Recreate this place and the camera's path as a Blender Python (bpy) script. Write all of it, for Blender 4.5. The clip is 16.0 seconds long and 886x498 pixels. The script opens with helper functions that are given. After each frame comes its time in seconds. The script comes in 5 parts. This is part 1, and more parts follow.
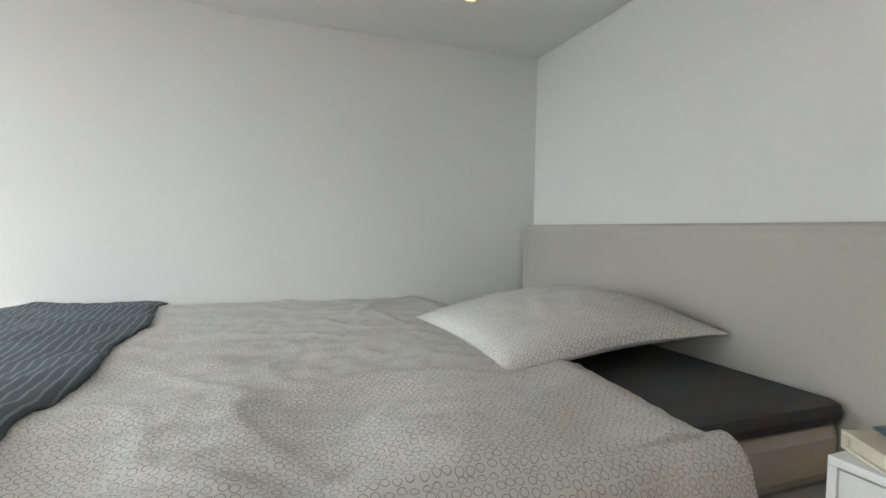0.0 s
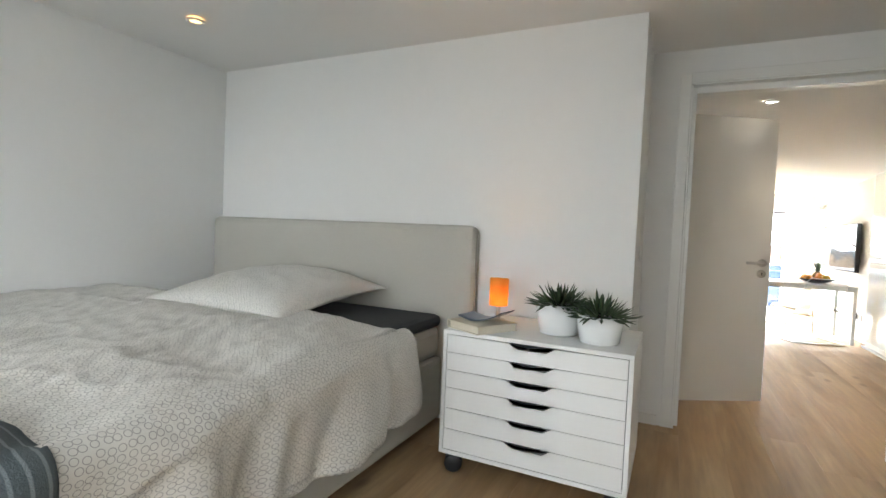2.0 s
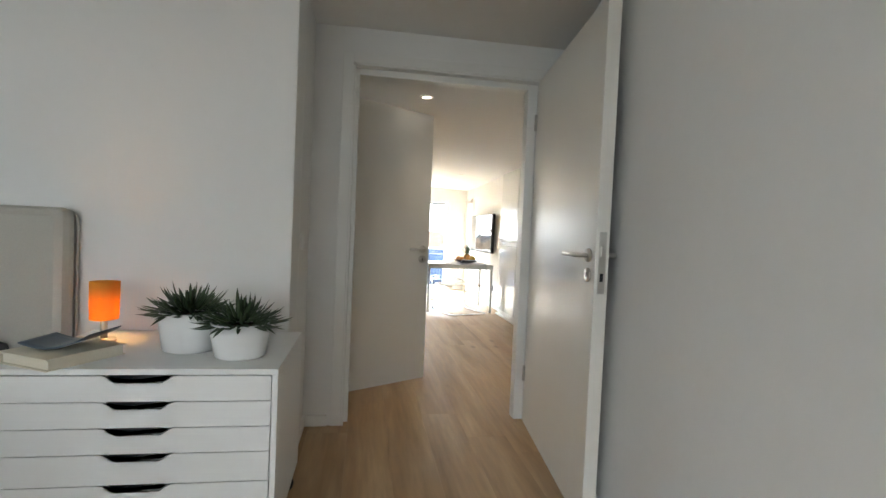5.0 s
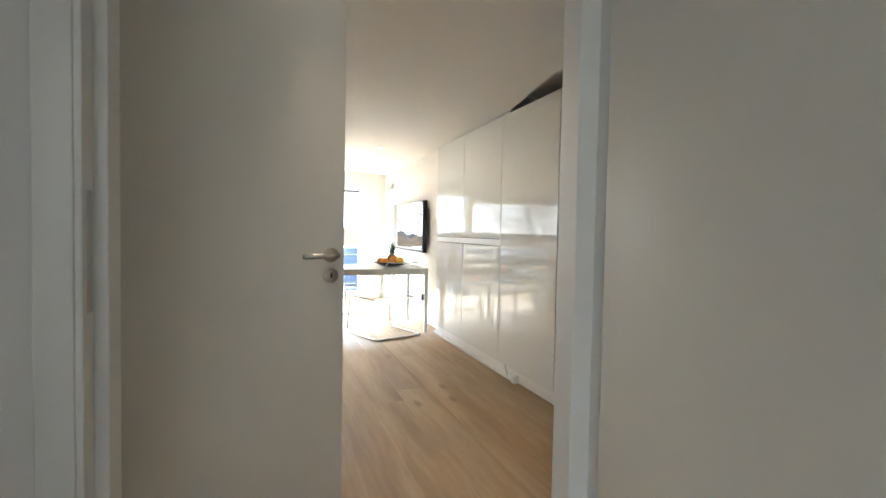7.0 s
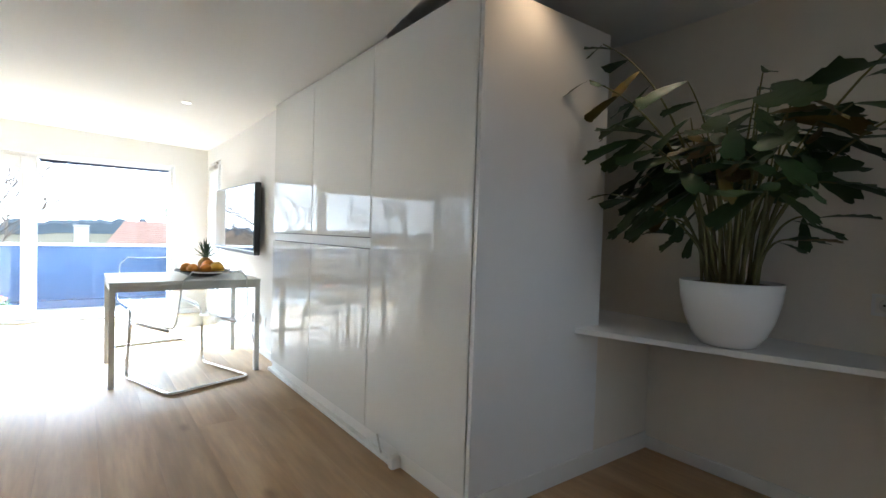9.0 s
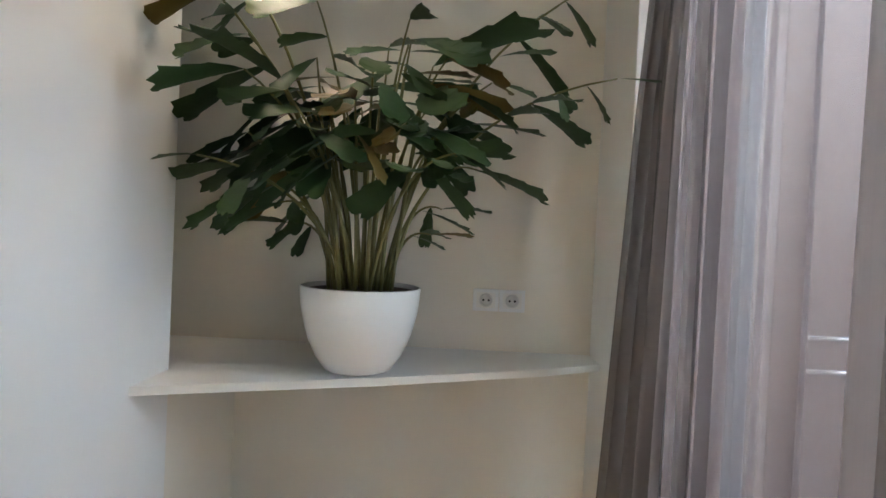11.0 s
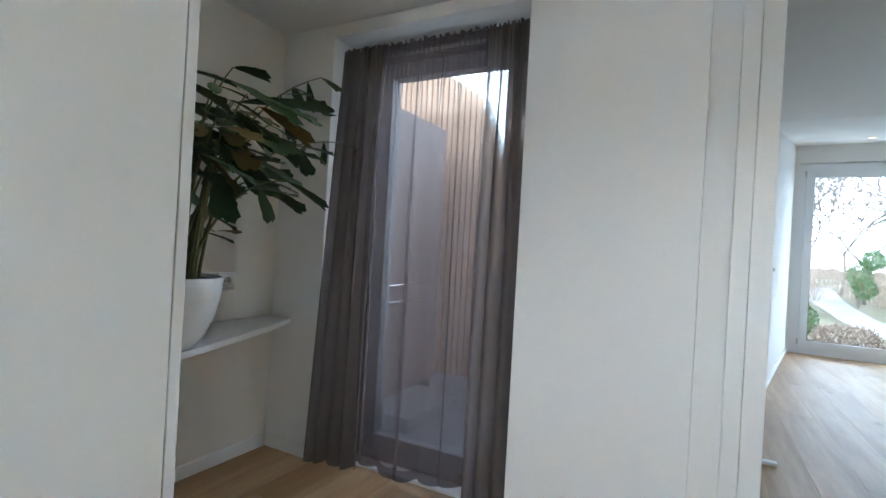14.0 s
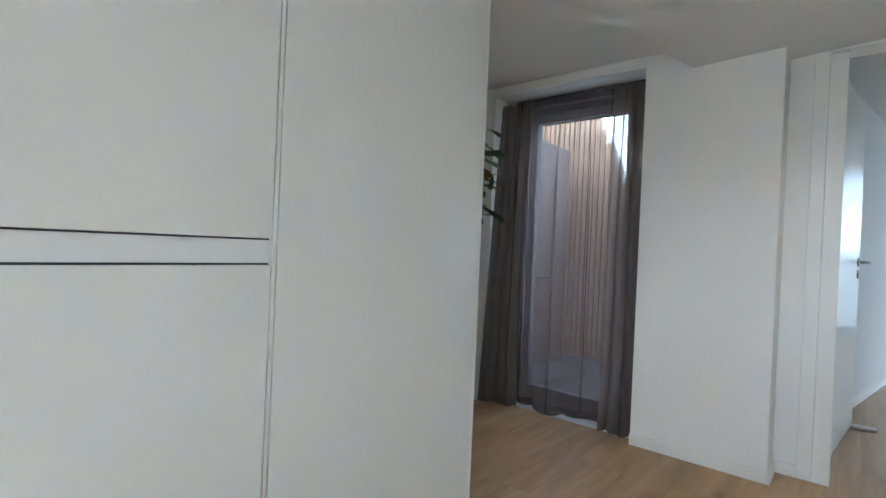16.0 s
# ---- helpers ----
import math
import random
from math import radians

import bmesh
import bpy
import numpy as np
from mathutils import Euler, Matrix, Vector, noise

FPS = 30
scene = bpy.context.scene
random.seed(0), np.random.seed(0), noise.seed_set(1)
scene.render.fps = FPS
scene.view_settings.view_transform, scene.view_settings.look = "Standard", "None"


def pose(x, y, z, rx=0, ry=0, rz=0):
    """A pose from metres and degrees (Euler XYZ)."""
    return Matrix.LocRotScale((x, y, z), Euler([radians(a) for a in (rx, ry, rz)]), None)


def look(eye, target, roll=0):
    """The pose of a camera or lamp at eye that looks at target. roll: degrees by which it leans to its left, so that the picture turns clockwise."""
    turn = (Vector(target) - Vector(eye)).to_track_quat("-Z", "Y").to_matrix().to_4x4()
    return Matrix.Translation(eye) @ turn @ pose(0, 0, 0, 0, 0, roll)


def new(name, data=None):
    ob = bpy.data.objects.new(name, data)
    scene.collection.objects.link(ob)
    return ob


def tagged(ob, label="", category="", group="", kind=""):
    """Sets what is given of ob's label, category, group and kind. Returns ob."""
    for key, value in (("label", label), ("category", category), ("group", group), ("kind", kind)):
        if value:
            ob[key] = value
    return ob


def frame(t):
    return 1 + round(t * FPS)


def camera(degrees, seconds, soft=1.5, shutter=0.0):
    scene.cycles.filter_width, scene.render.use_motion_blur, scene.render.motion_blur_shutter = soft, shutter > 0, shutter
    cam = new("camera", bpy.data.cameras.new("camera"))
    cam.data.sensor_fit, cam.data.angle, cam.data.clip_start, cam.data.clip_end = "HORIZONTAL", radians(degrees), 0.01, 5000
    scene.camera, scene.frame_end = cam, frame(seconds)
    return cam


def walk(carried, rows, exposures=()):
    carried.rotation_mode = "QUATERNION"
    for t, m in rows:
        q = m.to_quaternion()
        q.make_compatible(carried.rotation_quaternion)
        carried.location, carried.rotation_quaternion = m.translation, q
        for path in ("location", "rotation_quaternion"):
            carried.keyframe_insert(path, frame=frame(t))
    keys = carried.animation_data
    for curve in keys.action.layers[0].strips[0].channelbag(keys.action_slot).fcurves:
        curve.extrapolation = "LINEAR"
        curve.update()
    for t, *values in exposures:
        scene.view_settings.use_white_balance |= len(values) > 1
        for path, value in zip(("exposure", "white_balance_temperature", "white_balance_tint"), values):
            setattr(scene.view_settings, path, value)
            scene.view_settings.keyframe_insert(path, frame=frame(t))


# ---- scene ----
cam = camera(84.8, 16.0)
PATH = [
    (0, (0.298, -0.146, 1.086), (-1.575, 0.553, 1.012), 1.1),
    (0.5, (0.42, -0.325, 1.091), (-1.23, 0.802, 1.009), 1.6),
    (1, (0.587, -0.569, 1.062), (-0.763, 0.905, 0.989), 2.2),
    (1.5, (0.623, -0.801, 1.092), (-0.443, 0.889, 1.025), 2.5),
    (2, (0.587, -1.053, 1.089), (-0.27, 0.753, 1.022), 2.6),
    (2.5, (0.588, -1.228, 1.099), (0.045, 0.696, 1.036), 2.6),
    (3, (0.655, -1.309, 1.104), (0.326, 0.663, 1.046), 2.6),
    (3.5, (0.733, -1.398, 1.103), (0.586, 0.596, 1.042), 2.7),
    (4, (0.753, -1.293, 1.071), (0.722, 0.706, 1.009), 2.6),
    (4.5, (0.701, -0.956, 1.101), (0.811, 1.04, 1.039), 2.7),
    (5, (0.729, -0.639, 1.098), (1.045, 1.335, 1.035), 2.5),
    (5.2, (0.759, -0.473, 1.091), (1.14, 1.489, 1.029), 2.5),
    (7.3, (0.981, 1.298, 1.06), (1.67, 3.174, 0.993), 1.3),
    (7.5, (1.019, 1.395, 1.05), (1.709, 3.271, 0.988), 1.8),
    (7.9, (1.113, 1.698, 1.054), (1.854, 3.554, 0.971), 1.7),
    (8, (1.146, 1.77, 1.045), (1.903, 3.62, 0.978), 1.6),
    (8.4, (1.245, 2.0, 1.059), (2.139, 3.787, 0.978), 1.7),
    (8.5, (1.281, 2.076, 1.045), (2.214, 3.843, 0.974), 1.6),
    (9, (1.461, 2.353, 1.052), (2.656, 3.955, 0.992), 1.9),
    (9.5, (1.678, 2.541, 1.054), (3.143, 3.901, 0.99), 1.9),
    (10, (1.906, 2.692, 1.058), (3.645, 3.677, 0.997), 2.1),
    (12.5, (2.058, 3.451, 1.032), (3.685, 2.288, 1.023), 2.9),
    (13, (1.946, 3.732, 1.058), (3.395, 2.354, 1.032), 3.2),
    (13.5, (1.898, 3.959, 1.058), (3.125, 2.379, 1.046), 3.2),
    (14, (1.86, 4.196, 1.052), (2.8, 2.431, 1.051), 3.2),
    (14.5, (1.811, 4.36, 1.044), (2.646, 2.542, 1.051), 2.8),
    (15, (1.698, 4.613, 1.027), (2.54, 2.799, 1.038), 2.6),
    (15.5, (1.65, 4.813, 1.047), (2.691, 3.105, 1.046), 2.6),
    (16, (1.594, 5.088, 1.025), (2.888, 3.563, 1.015), 2.5),
]
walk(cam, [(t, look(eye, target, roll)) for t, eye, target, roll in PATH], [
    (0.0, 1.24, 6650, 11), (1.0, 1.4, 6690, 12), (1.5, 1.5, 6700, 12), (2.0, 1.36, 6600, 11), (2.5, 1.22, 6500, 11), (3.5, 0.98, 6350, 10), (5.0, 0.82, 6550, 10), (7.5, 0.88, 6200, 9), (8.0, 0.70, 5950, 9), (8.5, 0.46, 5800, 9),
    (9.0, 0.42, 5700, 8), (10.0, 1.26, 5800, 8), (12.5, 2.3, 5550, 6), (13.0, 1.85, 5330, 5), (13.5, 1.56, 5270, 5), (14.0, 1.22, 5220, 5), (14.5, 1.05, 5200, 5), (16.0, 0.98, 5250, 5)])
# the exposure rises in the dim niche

# ---- world and light ----
world = bpy.data.worlds.new("sky")
scene.world = world
world.use_nodes = True
wn = world.node_tree
sky = wn.nodes.new("ShaderNodeTexSky")
sky.sky_type = "NISHITA"
sky.sun_disc = False
SUN_EL, SUN_AZ = 34.0, 118.0      # azimuth clockwise from +y
sky.sun_elevation, sky.sun_rotation = radians(SUN_EL), radians(SUN_AZ)
sky.air_density, sky.dust_density = 1.0, 1.5
wn.links.new(sky.outputs[0], wn.nodes["Background"].inputs[0])
wn.nodes["Background"].inputs[1].default_value = 0.15

sun = new("sun", bpy.data.lights.new("sun", "SUN"))
sun.data.energy, sun.data.angle, sun.data.color = 3.0, radians(0.6), (1.0, 0.94, 0.85)
sa, se = radians(SUN_AZ), radians(SUN_EL)
sun.matrix_world = look((0, 0, 20), (-math.sin(sa) * math.cos(se), -math.cos(sa) * math.cos(se), 20 - math.sin(se)))


def window_light(name, x, y, z, width, height, facing, watts, tilt=0.0, color=(0.93, 0.97, 1.0)):
    """An added area lamp standing in for sky light, at or beyond a window; facing: the way it shines, in plan degrees
    clockwise from +y; tilt: degrees downwards.
    """
    lamp = new(name, bpy.data.lights.new(name, "AREA"))
    lamp.data.shape, lamp.data.size, lamp.data.size_y = "RECTANGLE", width, height
    lamp.data.energy, lamp.data.color = watts, color
    a, b = radians(facing), radians(tilt)
    lamp.matrix_world = look((x, y, z), (x + math.sin(a) * math.cos(b), y + math.cos(a) * math.cos(b), z - math.sin(b)))
    return lamp


window_light("sky_light_bedroom", -0.8, -2.98, 1.2, 3.0, 2.0, 0, 11, 7, (0.68, 0.86, 1.0))
# added lamp hung beyond the terrace, above the sight line, to brighten the living room
window_light("sky_fill_over_terrace", 0.30, 11.1, 3.05, 5.2, 0.9, 180, 2800, 26, (0.76, 0.90, 1.0))
window_light("sky_light_court", 2.94, 2.135, 1.05, 0.62, 1.70, 0, 1.5, 8)

# ---- materials ----
def mat(name, color, rough=0.5, metal=0.0, grain=0.0, grain_scale=40.0, bump=0.0, bump_scale=60.0, vary=0.0, **more):
    """A plain surface with fine colour grain, broad stains and fine relief."""
    m = bpy.data.materials.new(name)
    m.use_nodes = True
    nt = m.node_tree
    b = nt.nodes["Principled BSDF"]
    b.inputs["Base Color"].default_value = (*color, 1)
    b.inputs["Roughness"].default_value = rough
    b.inputs["Metallic"].default_value = metal
    for key, value in more.items():
        b.inputs[key.replace("_", " ")].default_value = value
    geo = nt.nodes.new("ShaderNodeTexCoord")
    if grain or vary:
        mix = nt.nodes.new("ShaderNodeMixRGB")
        mix.blend_type = "MULTIPLY"
        mix.inputs[0].default_value = 1.0
        mix.inputs[1].default_value = (*color, 1)
        fine, broad = nt.nodes.new("ShaderNodeTexNoise"), nt.nodes.new("ShaderNodeTexNoise")
        fine.inputs["Scale"].default_value, broad.inputs["Scale"].default_value = grain_scale, 1.3
        fine.inputs["Detail"].default_value = 6
        nt.links.new(geo.outputs["Object"], fine.inputs["Vector"])
        nt.links.new(geo.outputs["Object"], broad.inputs["Vector"])
        a, c = nt.nodes.new("ShaderNodeMapRange"), nt.nodes.new("ShaderNodeMapRange")
        a.inputs[3].default_value, a.inputs[4].default_value = 1 - grain, 1 + grain
        c.inputs[3].default_value, c.inputs[4].default_value = 1 - vary, 1 + vary
        nt.links.new(fine.outputs[0], a.inputs[0])
        nt.links.new(broad.outputs[0], c.inputs[0])
        mul = nt.nodes.new("ShaderNodeMath")
        mul.operation = "MULTIPLY"
        nt.links.new(a.outputs[0], mul.inputs[0])
        nt.links.new(c.outputs[0], mul.inputs[1])
        nt.links.new(mul.outputs[0], mix.inputs[2])
        nt.links.new(mix.outputs[0], b.inputs["Base Color"])
    if bump:
        n, bm_ = nt.nodes.new("ShaderNodeTexNoise"), nt.nodes.new("ShaderNodeBump")
        n.inputs["Scale"].default_value, n.inputs["Detail"].default_value = bump_scale, 4
        bm_.inputs["Strength"].default_value, bm_.inputs["Distance"].default_value = bump, 0.004
        nt.links.new(geo.outputs["Object"], n.inputs["Vector"])
        nt.links.new(n.outputs[0], bm_.inputs["Height"])
        nt.links.new(bm_.outputs[0], b.inputs["Normal"])
    return m


def oak(name, along=(7.0, 0.7, 7.0)):
    """Light oiled oak: long grain, cloudy tone, a tone of its own for each board."""
    m = bpy.data.materials.new(name)
    m.use_nodes = True
    nt = m.node_tree
    b = nt.nodes["Principled BSDF"]
    tc, mp, info = nt.nodes.new("ShaderNodeTexCoord"), nt.nodes.new("ShaderNodeMapping"), nt.nodes.new("ShaderNodeObjectInfo")
    mp.inputs["Scale"].default_value = along
    nt.links.new(tc.outputs["Object"], mp.inputs["Vector"])
    off = nt.nodes.new("ShaderNodeVectorMath")
    off.operation = "ADD"
    sc = nt.nodes.new("ShaderNodeMath")
    sc.operation = "MULTIPLY"
    sc.inputs[1].default_value = 37.0
    nt.links.new(info.outputs["Random"], sc.inputs[0])
    nt.links.new(mp.outputs[0], off.inputs[0])
    nt.links.new(sc.outputs[0], off.inputs[1])
    big, fine = nt.nodes.new("ShaderNodeTexNoise"), nt.nodes.new("ShaderNodeTexNoise")
    big.inputs["Scale"].default_value, big.inputs["Detail"].default_value = 0.9, 5
    big.inputs["Distortion"].default_value = 0.6
    fine.inputs["Scale"].default_value, fine.inputs["Detail"].default_value = 6.0, 8
    nt.links.new(off.outputs[0], big.inputs["Vector"])
    nt.links.new(off.outputs[0], fine.inputs["Vector"])
    ramp = nt.nodes.new("ShaderNodeValToRGB")
    ramp.color_ramp.elements[0].position, ramp.color_ramp.elements[0].color = 0.30, (0.35, 0.215, 0.104, 1)
    ramp.color_ramp.elements[1].position, ramp.color_ramp.elements[1].color = 0.72, (0.53, 0.36, 0.198, 1)
    nt.links.new(big.outputs[0], ramp.inputs[0])
    grain = nt.nodes.new("ShaderNodeMapRange")
    grain.inputs[1].default_value, grain.inputs[2].default_value = 0.3, 0.7
    grain.inputs[3].default_value, grain.inputs[4].default_value = 0.86, 1.08
    nt.links.new(fine.outputs[0], grain.inputs[0])
    tone = nt.nodes.new("ShaderNodeMapRange")
    tone.inputs[3].default_value, tone.inputs[4].default_value = 0.90, 1.08
    nt.links.new(info.outputs["Random"], tone.inputs[0])
    mul = nt.nodes.new("ShaderNodeMath")
    mul.operation = "MULTIPLY"
    nt.links.new(grain.outputs[0], mul.inputs[0])
    nt.links.new(tone.outputs[0], mul.inputs[1])
    mix = nt.nodes.new("ShaderNodeMixRGB")
    mix.blend_type, mix.inputs[0].default_value = "MULTIPLY", 1.0
    nt.links.new(ramp.outputs[0], mix.inputs[1])
    nt.links.new(mul.outputs[0], mix.inputs[2])
    vor, spot_, dark = nt.nodes.new("ShaderNodeTexVoronoi"), nt.nodes.new("ShaderNodeMapRange"), nt.nodes.new("ShaderNodeMixRGB")
    vor.inputs["Scale"].default_value = 1.15
    spread = nt.nodes.new("ShaderNodeMapping")
    spread.inputs["Scale"].default_value = (0.45, 2.0, 0.45)
    nt.links.new(off.outputs[0], spread.inputs["Vector"])
    nt.links.new(spread.outputs[0], vor.inputs["Vector"])
    spot_.interpolation_type = "SMOOTHSTEP"
    spot_.inputs[1].default_value, spot_.inputs[2].default_value = 0.02, 0.13
    spot_.inputs[3].default_value, spot_.inputs[4].default_value = 0.55, 0.0
    nt.links.new(vor.outputs["Distance"], spot_.inputs[0])
    nt.links.new(spot_.outputs[0], dark.inputs[0])
    nt.links.new(mix.outputs[0], dark.inputs[1])
    dark.inputs[2].default_value = (0.17, 0.095, 0.045, 1)
    nt.links.new(dark.outputs[0], b.inputs["Base Color"])
    rough = nt.nodes.new("ShaderNodeMapRange")
    rough.inputs[3].default_value, rough.inputs[4].default_value = 0.44, 0.62
    nt.links.new(fine.outputs[0], rough.inputs[0])
    nt.links.new(rough.outputs[0], b.inputs["Roughness"])
    bump = nt.nodes.new("ShaderNodeBump")
    bump.inputs["Strength"].default_value, bump.inputs["Distance"].default_value = 0.12, 0.002
    nt.links.new(fine.outputs[0], bump.inputs["Height"])
    nt.links.new(bump.outputs[0], b.inputs["Normal"])
    return m


def glass_mat(name, tint=(1, 1, 1), rough=0.0):
    """Clear thin pane: mostly see-through, a weak mirror at a slant."""
    m = bpy.data.materials.new(name)
    m.use_nodes = True
    nt = m.node_tree
    nt.nodes.remove(nt.nodes["Principled BSDF"])
    out = nt.nodes["Material Output"]
    clear, shine, mix, fr = (nt.nodes.new("ShaderNodeBsdfTransparent"), nt.nodes.new("ShaderNodeBsdfGlossy"),
                             nt.nodes.new("ShaderNodeMixShader"), nt.nodes.new("ShaderNodeLayerWeight"))
    power, scale = nt.nodes.new("ShaderNodeMath"), nt.nodes.new("ShaderNodeMath")
    power.operation, scale.operation = "POWER", "MULTIPLY_ADD"
    power.inputs[1].default_value, scale.inputs[1].default_value, scale.inputs[2].default_value = 4.0, 0.7, 0.035
    clear.inputs[0].default_value = (*tint, 1)
    shine.inputs["Roughness"].default_value = rough
    fr.inputs[0].default_value = 0.5
    nt.links.new(fr.outputs["Facing"], power.inputs[0])
    nt.links.new(power.outputs[0], scale.inputs[0])
    nt.links.new(scale.outputs[0], mix.inputs[0])
    nt.links.new(clear.outputs[0], mix.inputs[1])
    nt.links.new(shine.outputs[0], mix.inputs[2])
    nt.links.new(mix.outputs[0], out.inputs[0])
    return m


def glow(name, color, strength):
    m = bpy.data.materials.new(name)
    m.use_nodes = True
    b = m.node_tree.nodes["Principled BSDF"]
    b.inputs["Base Color"].default_value = (*color, 1)
    b.inputs["Emission Color"].default_value = (*color, 1)
    b.inputs["Emission Strength"].default_value = strength
    return m


# white wall paint of the niche, the downlights' warm cast mixed into the colour
WARM_WALL = mat("warm_lit_wall_paint", (0.80, 0.75, 0.665), 0.85, grain=0.015, grain_scale=25, vary=0.02, bump=0.10, bump_scale=90)
WALL = mat("wall_paint", (0.80, 0.79, 0.77), 0.85, grain=0.015, grain_scale=25, vary=0.02, bump=0.10, bump_scale=90)
CEIL = mat("ceiling_paint", (0.80, 0.79, 0.77), 0.9, grain=0.01, vary=0.015, bump=0.06, bump_scale=70)
TRIM = mat("white_lacquer_trim", (0.80, 0.79, 0.76), 0.35, grain=0.01, vary=0.01)
DOORP = mat("door_lacquer", (0.78, 0.75, 0.69), 0.29, grain=0.012, grain_scale=8, vary=0.02, bump=0.03, bump_scale=30)
GLOSS = mat("high_gloss_white", (0.79, 0.79, 0.76), 0.008, grain=0.004, vary=0.008, Specular_IOR_Level=0.32)
SATIN = mat("satin_white", (0.80, 0.80, 0.79), 0.38, grain=0.01, vary=0.015)
SOCKG = mat("socket_well_plastic", (0.68, 0.68, 0.67), 0.4)
DARKGAP = mat("dark_gap", (0.03, 0.03, 0.035), 0.7)
OAK = oak("oiled_oak")
STEEL = mat("brushed_steel", (0.58, 0.55, 0.51), 0.32, 1.0, grain=0.05, grain_scale=120)
CHROME = mat("chrome", (0.80, 0.80, 0.80), 0.09, 1.0)
BLACKP = mat("black_plastic", (0.015, 0.015, 0.017), 0.4, grain=0.1)
LINEN = mat("beige_upholstery", (0.50, 0.48, 0.43), 0.92, grain=0.10, grain_scale=260, vary=0.03, bump=0.35, bump_scale=420)
SHEET = mat("charcoal_jersey", (0.055, 0.055, 0.058), 0.95, grain=0.12, grain_scale=300, bump=0.3, bump_scale=500)
THROW = mat("slate_throw", (0.10, 0.125, 0.14), 0.95, grain=0.15, grain_scale=220, vary=0.06, bump=0.5, bump_scale=300)
def add_stripes(m, color, scale):
    """Thin pale knitted stripes across a cloth."""
    nt = m.node_tree
    b = nt.nodes["Principled BSDF"]
    base = b.inputs["Base Color"].links[0].from_socket
    tc, wave, sharp, mix = (nt.nodes.new("ShaderNodeTexCoord"), nt.nodes.new("ShaderNodeTexWave"), nt.nodes.new("ShaderNodeMapRange"), nt.nodes.new("ShaderNodeMixRGB"))
    wave.bands_direction = "Y"
    wave.inputs["Scale"].default_value, wave.inputs["Distortion"].default_value = scale, 0.4
    nt.links.new(tc.outputs["Object"], wave.inputs["Vector"])
    sharp.inputs[1].default_value, sharp.inputs[2].default_value = 0.80, 0.95
    sharp.inputs[3].default_value, sharp.inputs[4].default_value = 0.0, 0.55
    nt.links.new(wave.outputs["Fac"], sharp.inputs[0])
    nt.links.new(sharp.outputs[0], mix.inputs[0])
    nt.links.new(base, mix.inputs[1])
    mix.inputs[2].default_value = (*color, 1)
    nt.links.new(mix.outputs[0], b.inputs["Base Color"])


add_stripes(THROW, (0.34, 0.38, 0.40), 11.0)
CERAM = mat("white_ceramic", (0.80, 0.80, 0.79), 0.22, grain=0.01, vary=0.01)
SOIL = mat("soil", (0.05, 0.032, 0.02), 0.95, grain=0.4, bump=0.8)
SUCC = mat("succulent_green", (0.045, 0.075, 0.030), 0.5, grain=0.35, grain_scale=50, vary=0.1)
LEAF = mat("palm_leaf", (0.033, 0.068, 0.018), 0.5, grain=0.3, grain_scale=30, vary=0.15, bump=0.15, bump_scale=60)
OLDLEAF = mat("yellowing_palm_leaf", (0.15, 0.105, 0.020), 0.45, grain=0.4, grain_scale=12, vary=0.2, bump=0.15, bump_scale=60)
STEM = mat("palm_stem", (0.16, 0.15, 0.05), 0.5, grain=0.3, grain_scale=30, vary=0.2)
PANE = glass_mat("window_glass")
PLEXI = glass_mat("clear_acrylic", (0.93, 0.95, 0.96), 0.02)
PVC = mat("white_window_profile", (0.80, 0.81, 0.82), 0.3, grain=0.01)
BLUE = mat("blue_grey_parapet", (0.030, 0.058, 0.125), 0.6, grain=0.1, vary=0.06)
CONC = mat("pale_deck", (0.42, 0.42, 0.42), 0.8, grain=0.12, vary=0.06)
# court deck and step, a darker grey than the terrace deck
DECK = mat("dark_grey_deck", (0.16, 0.17, 0.18), 0.55, grain=0.15, vary=0.08)
SCREEN = mat("tv_screen", (0.01, 0.01, 0.012), 0.03, Coat_Weight=1.0)
BOWLM = mat("dark_bowl", (0.03, 0.032, 0.04), 0.25)
PAPER = mat("book_pages", (0.70, 0.64, 0.52), 0.8, grain=0.08, grain_scale=200)
COVER = mat("magazine_cover", (0.10, 0.13, 0.17), 0.3, grain=0.2, grain_scale=12)

# ---- mesh helpers ----
def box(bm, x0, x1, y0, y1, z0, z1):
    vs = [bm.verts.new((x, y, z)) for z in (z0, z1) for y in (y0, y1) for x in (x0, x1)]
    for q in ((0, 2, 3, 1), (4, 5, 7, 6), (0, 1, 5, 4), (2, 6, 7, 3), (0, 4, 6, 2), (1, 3, 7, 5)):
        bm.faces.new([vs[i] for i in q])
    return vs


def prism(bm, outline, z0, z1):
    """An upright prism on a plan outline (counter-clockwise)."""
    lo = [bm.verts.new((x, y, z0)) for x, y in outline]
    hi = [bm.verts.new((x, y, z1)) for x, y in outline]
    bm.faces.new(lo[::-1])
    bm.faces.new(hi)
    n = len(outline)
    for i in range(n):
        bm.faces.new((lo[i], lo[(i + 1) % n], hi[(i + 1) % n], hi[i]))


def lathe(bm, rings, seg=40, at=(0, 0, 0), close=True):
    """A turned body from (radius, height) rings."""
    rows = []
    for r, z in rings:
        rows.append([bm.verts.new((at[0] + r * math.cos(2 * math.pi * i / seg), at[1] + r * math.sin(2 * math.pi * i / seg), at[2] + z)) for i in range(seg)])
    for a, b in zip(rows, rows[1:]):
        for i in range(seg):
            bm.faces.new((a[i], a[(i + 1) % seg], b[(i + 1) % seg], b[i]))
    if close:
        bm.faces.new(rows[0][::-1])
        bm.faces.new(rows[-1])


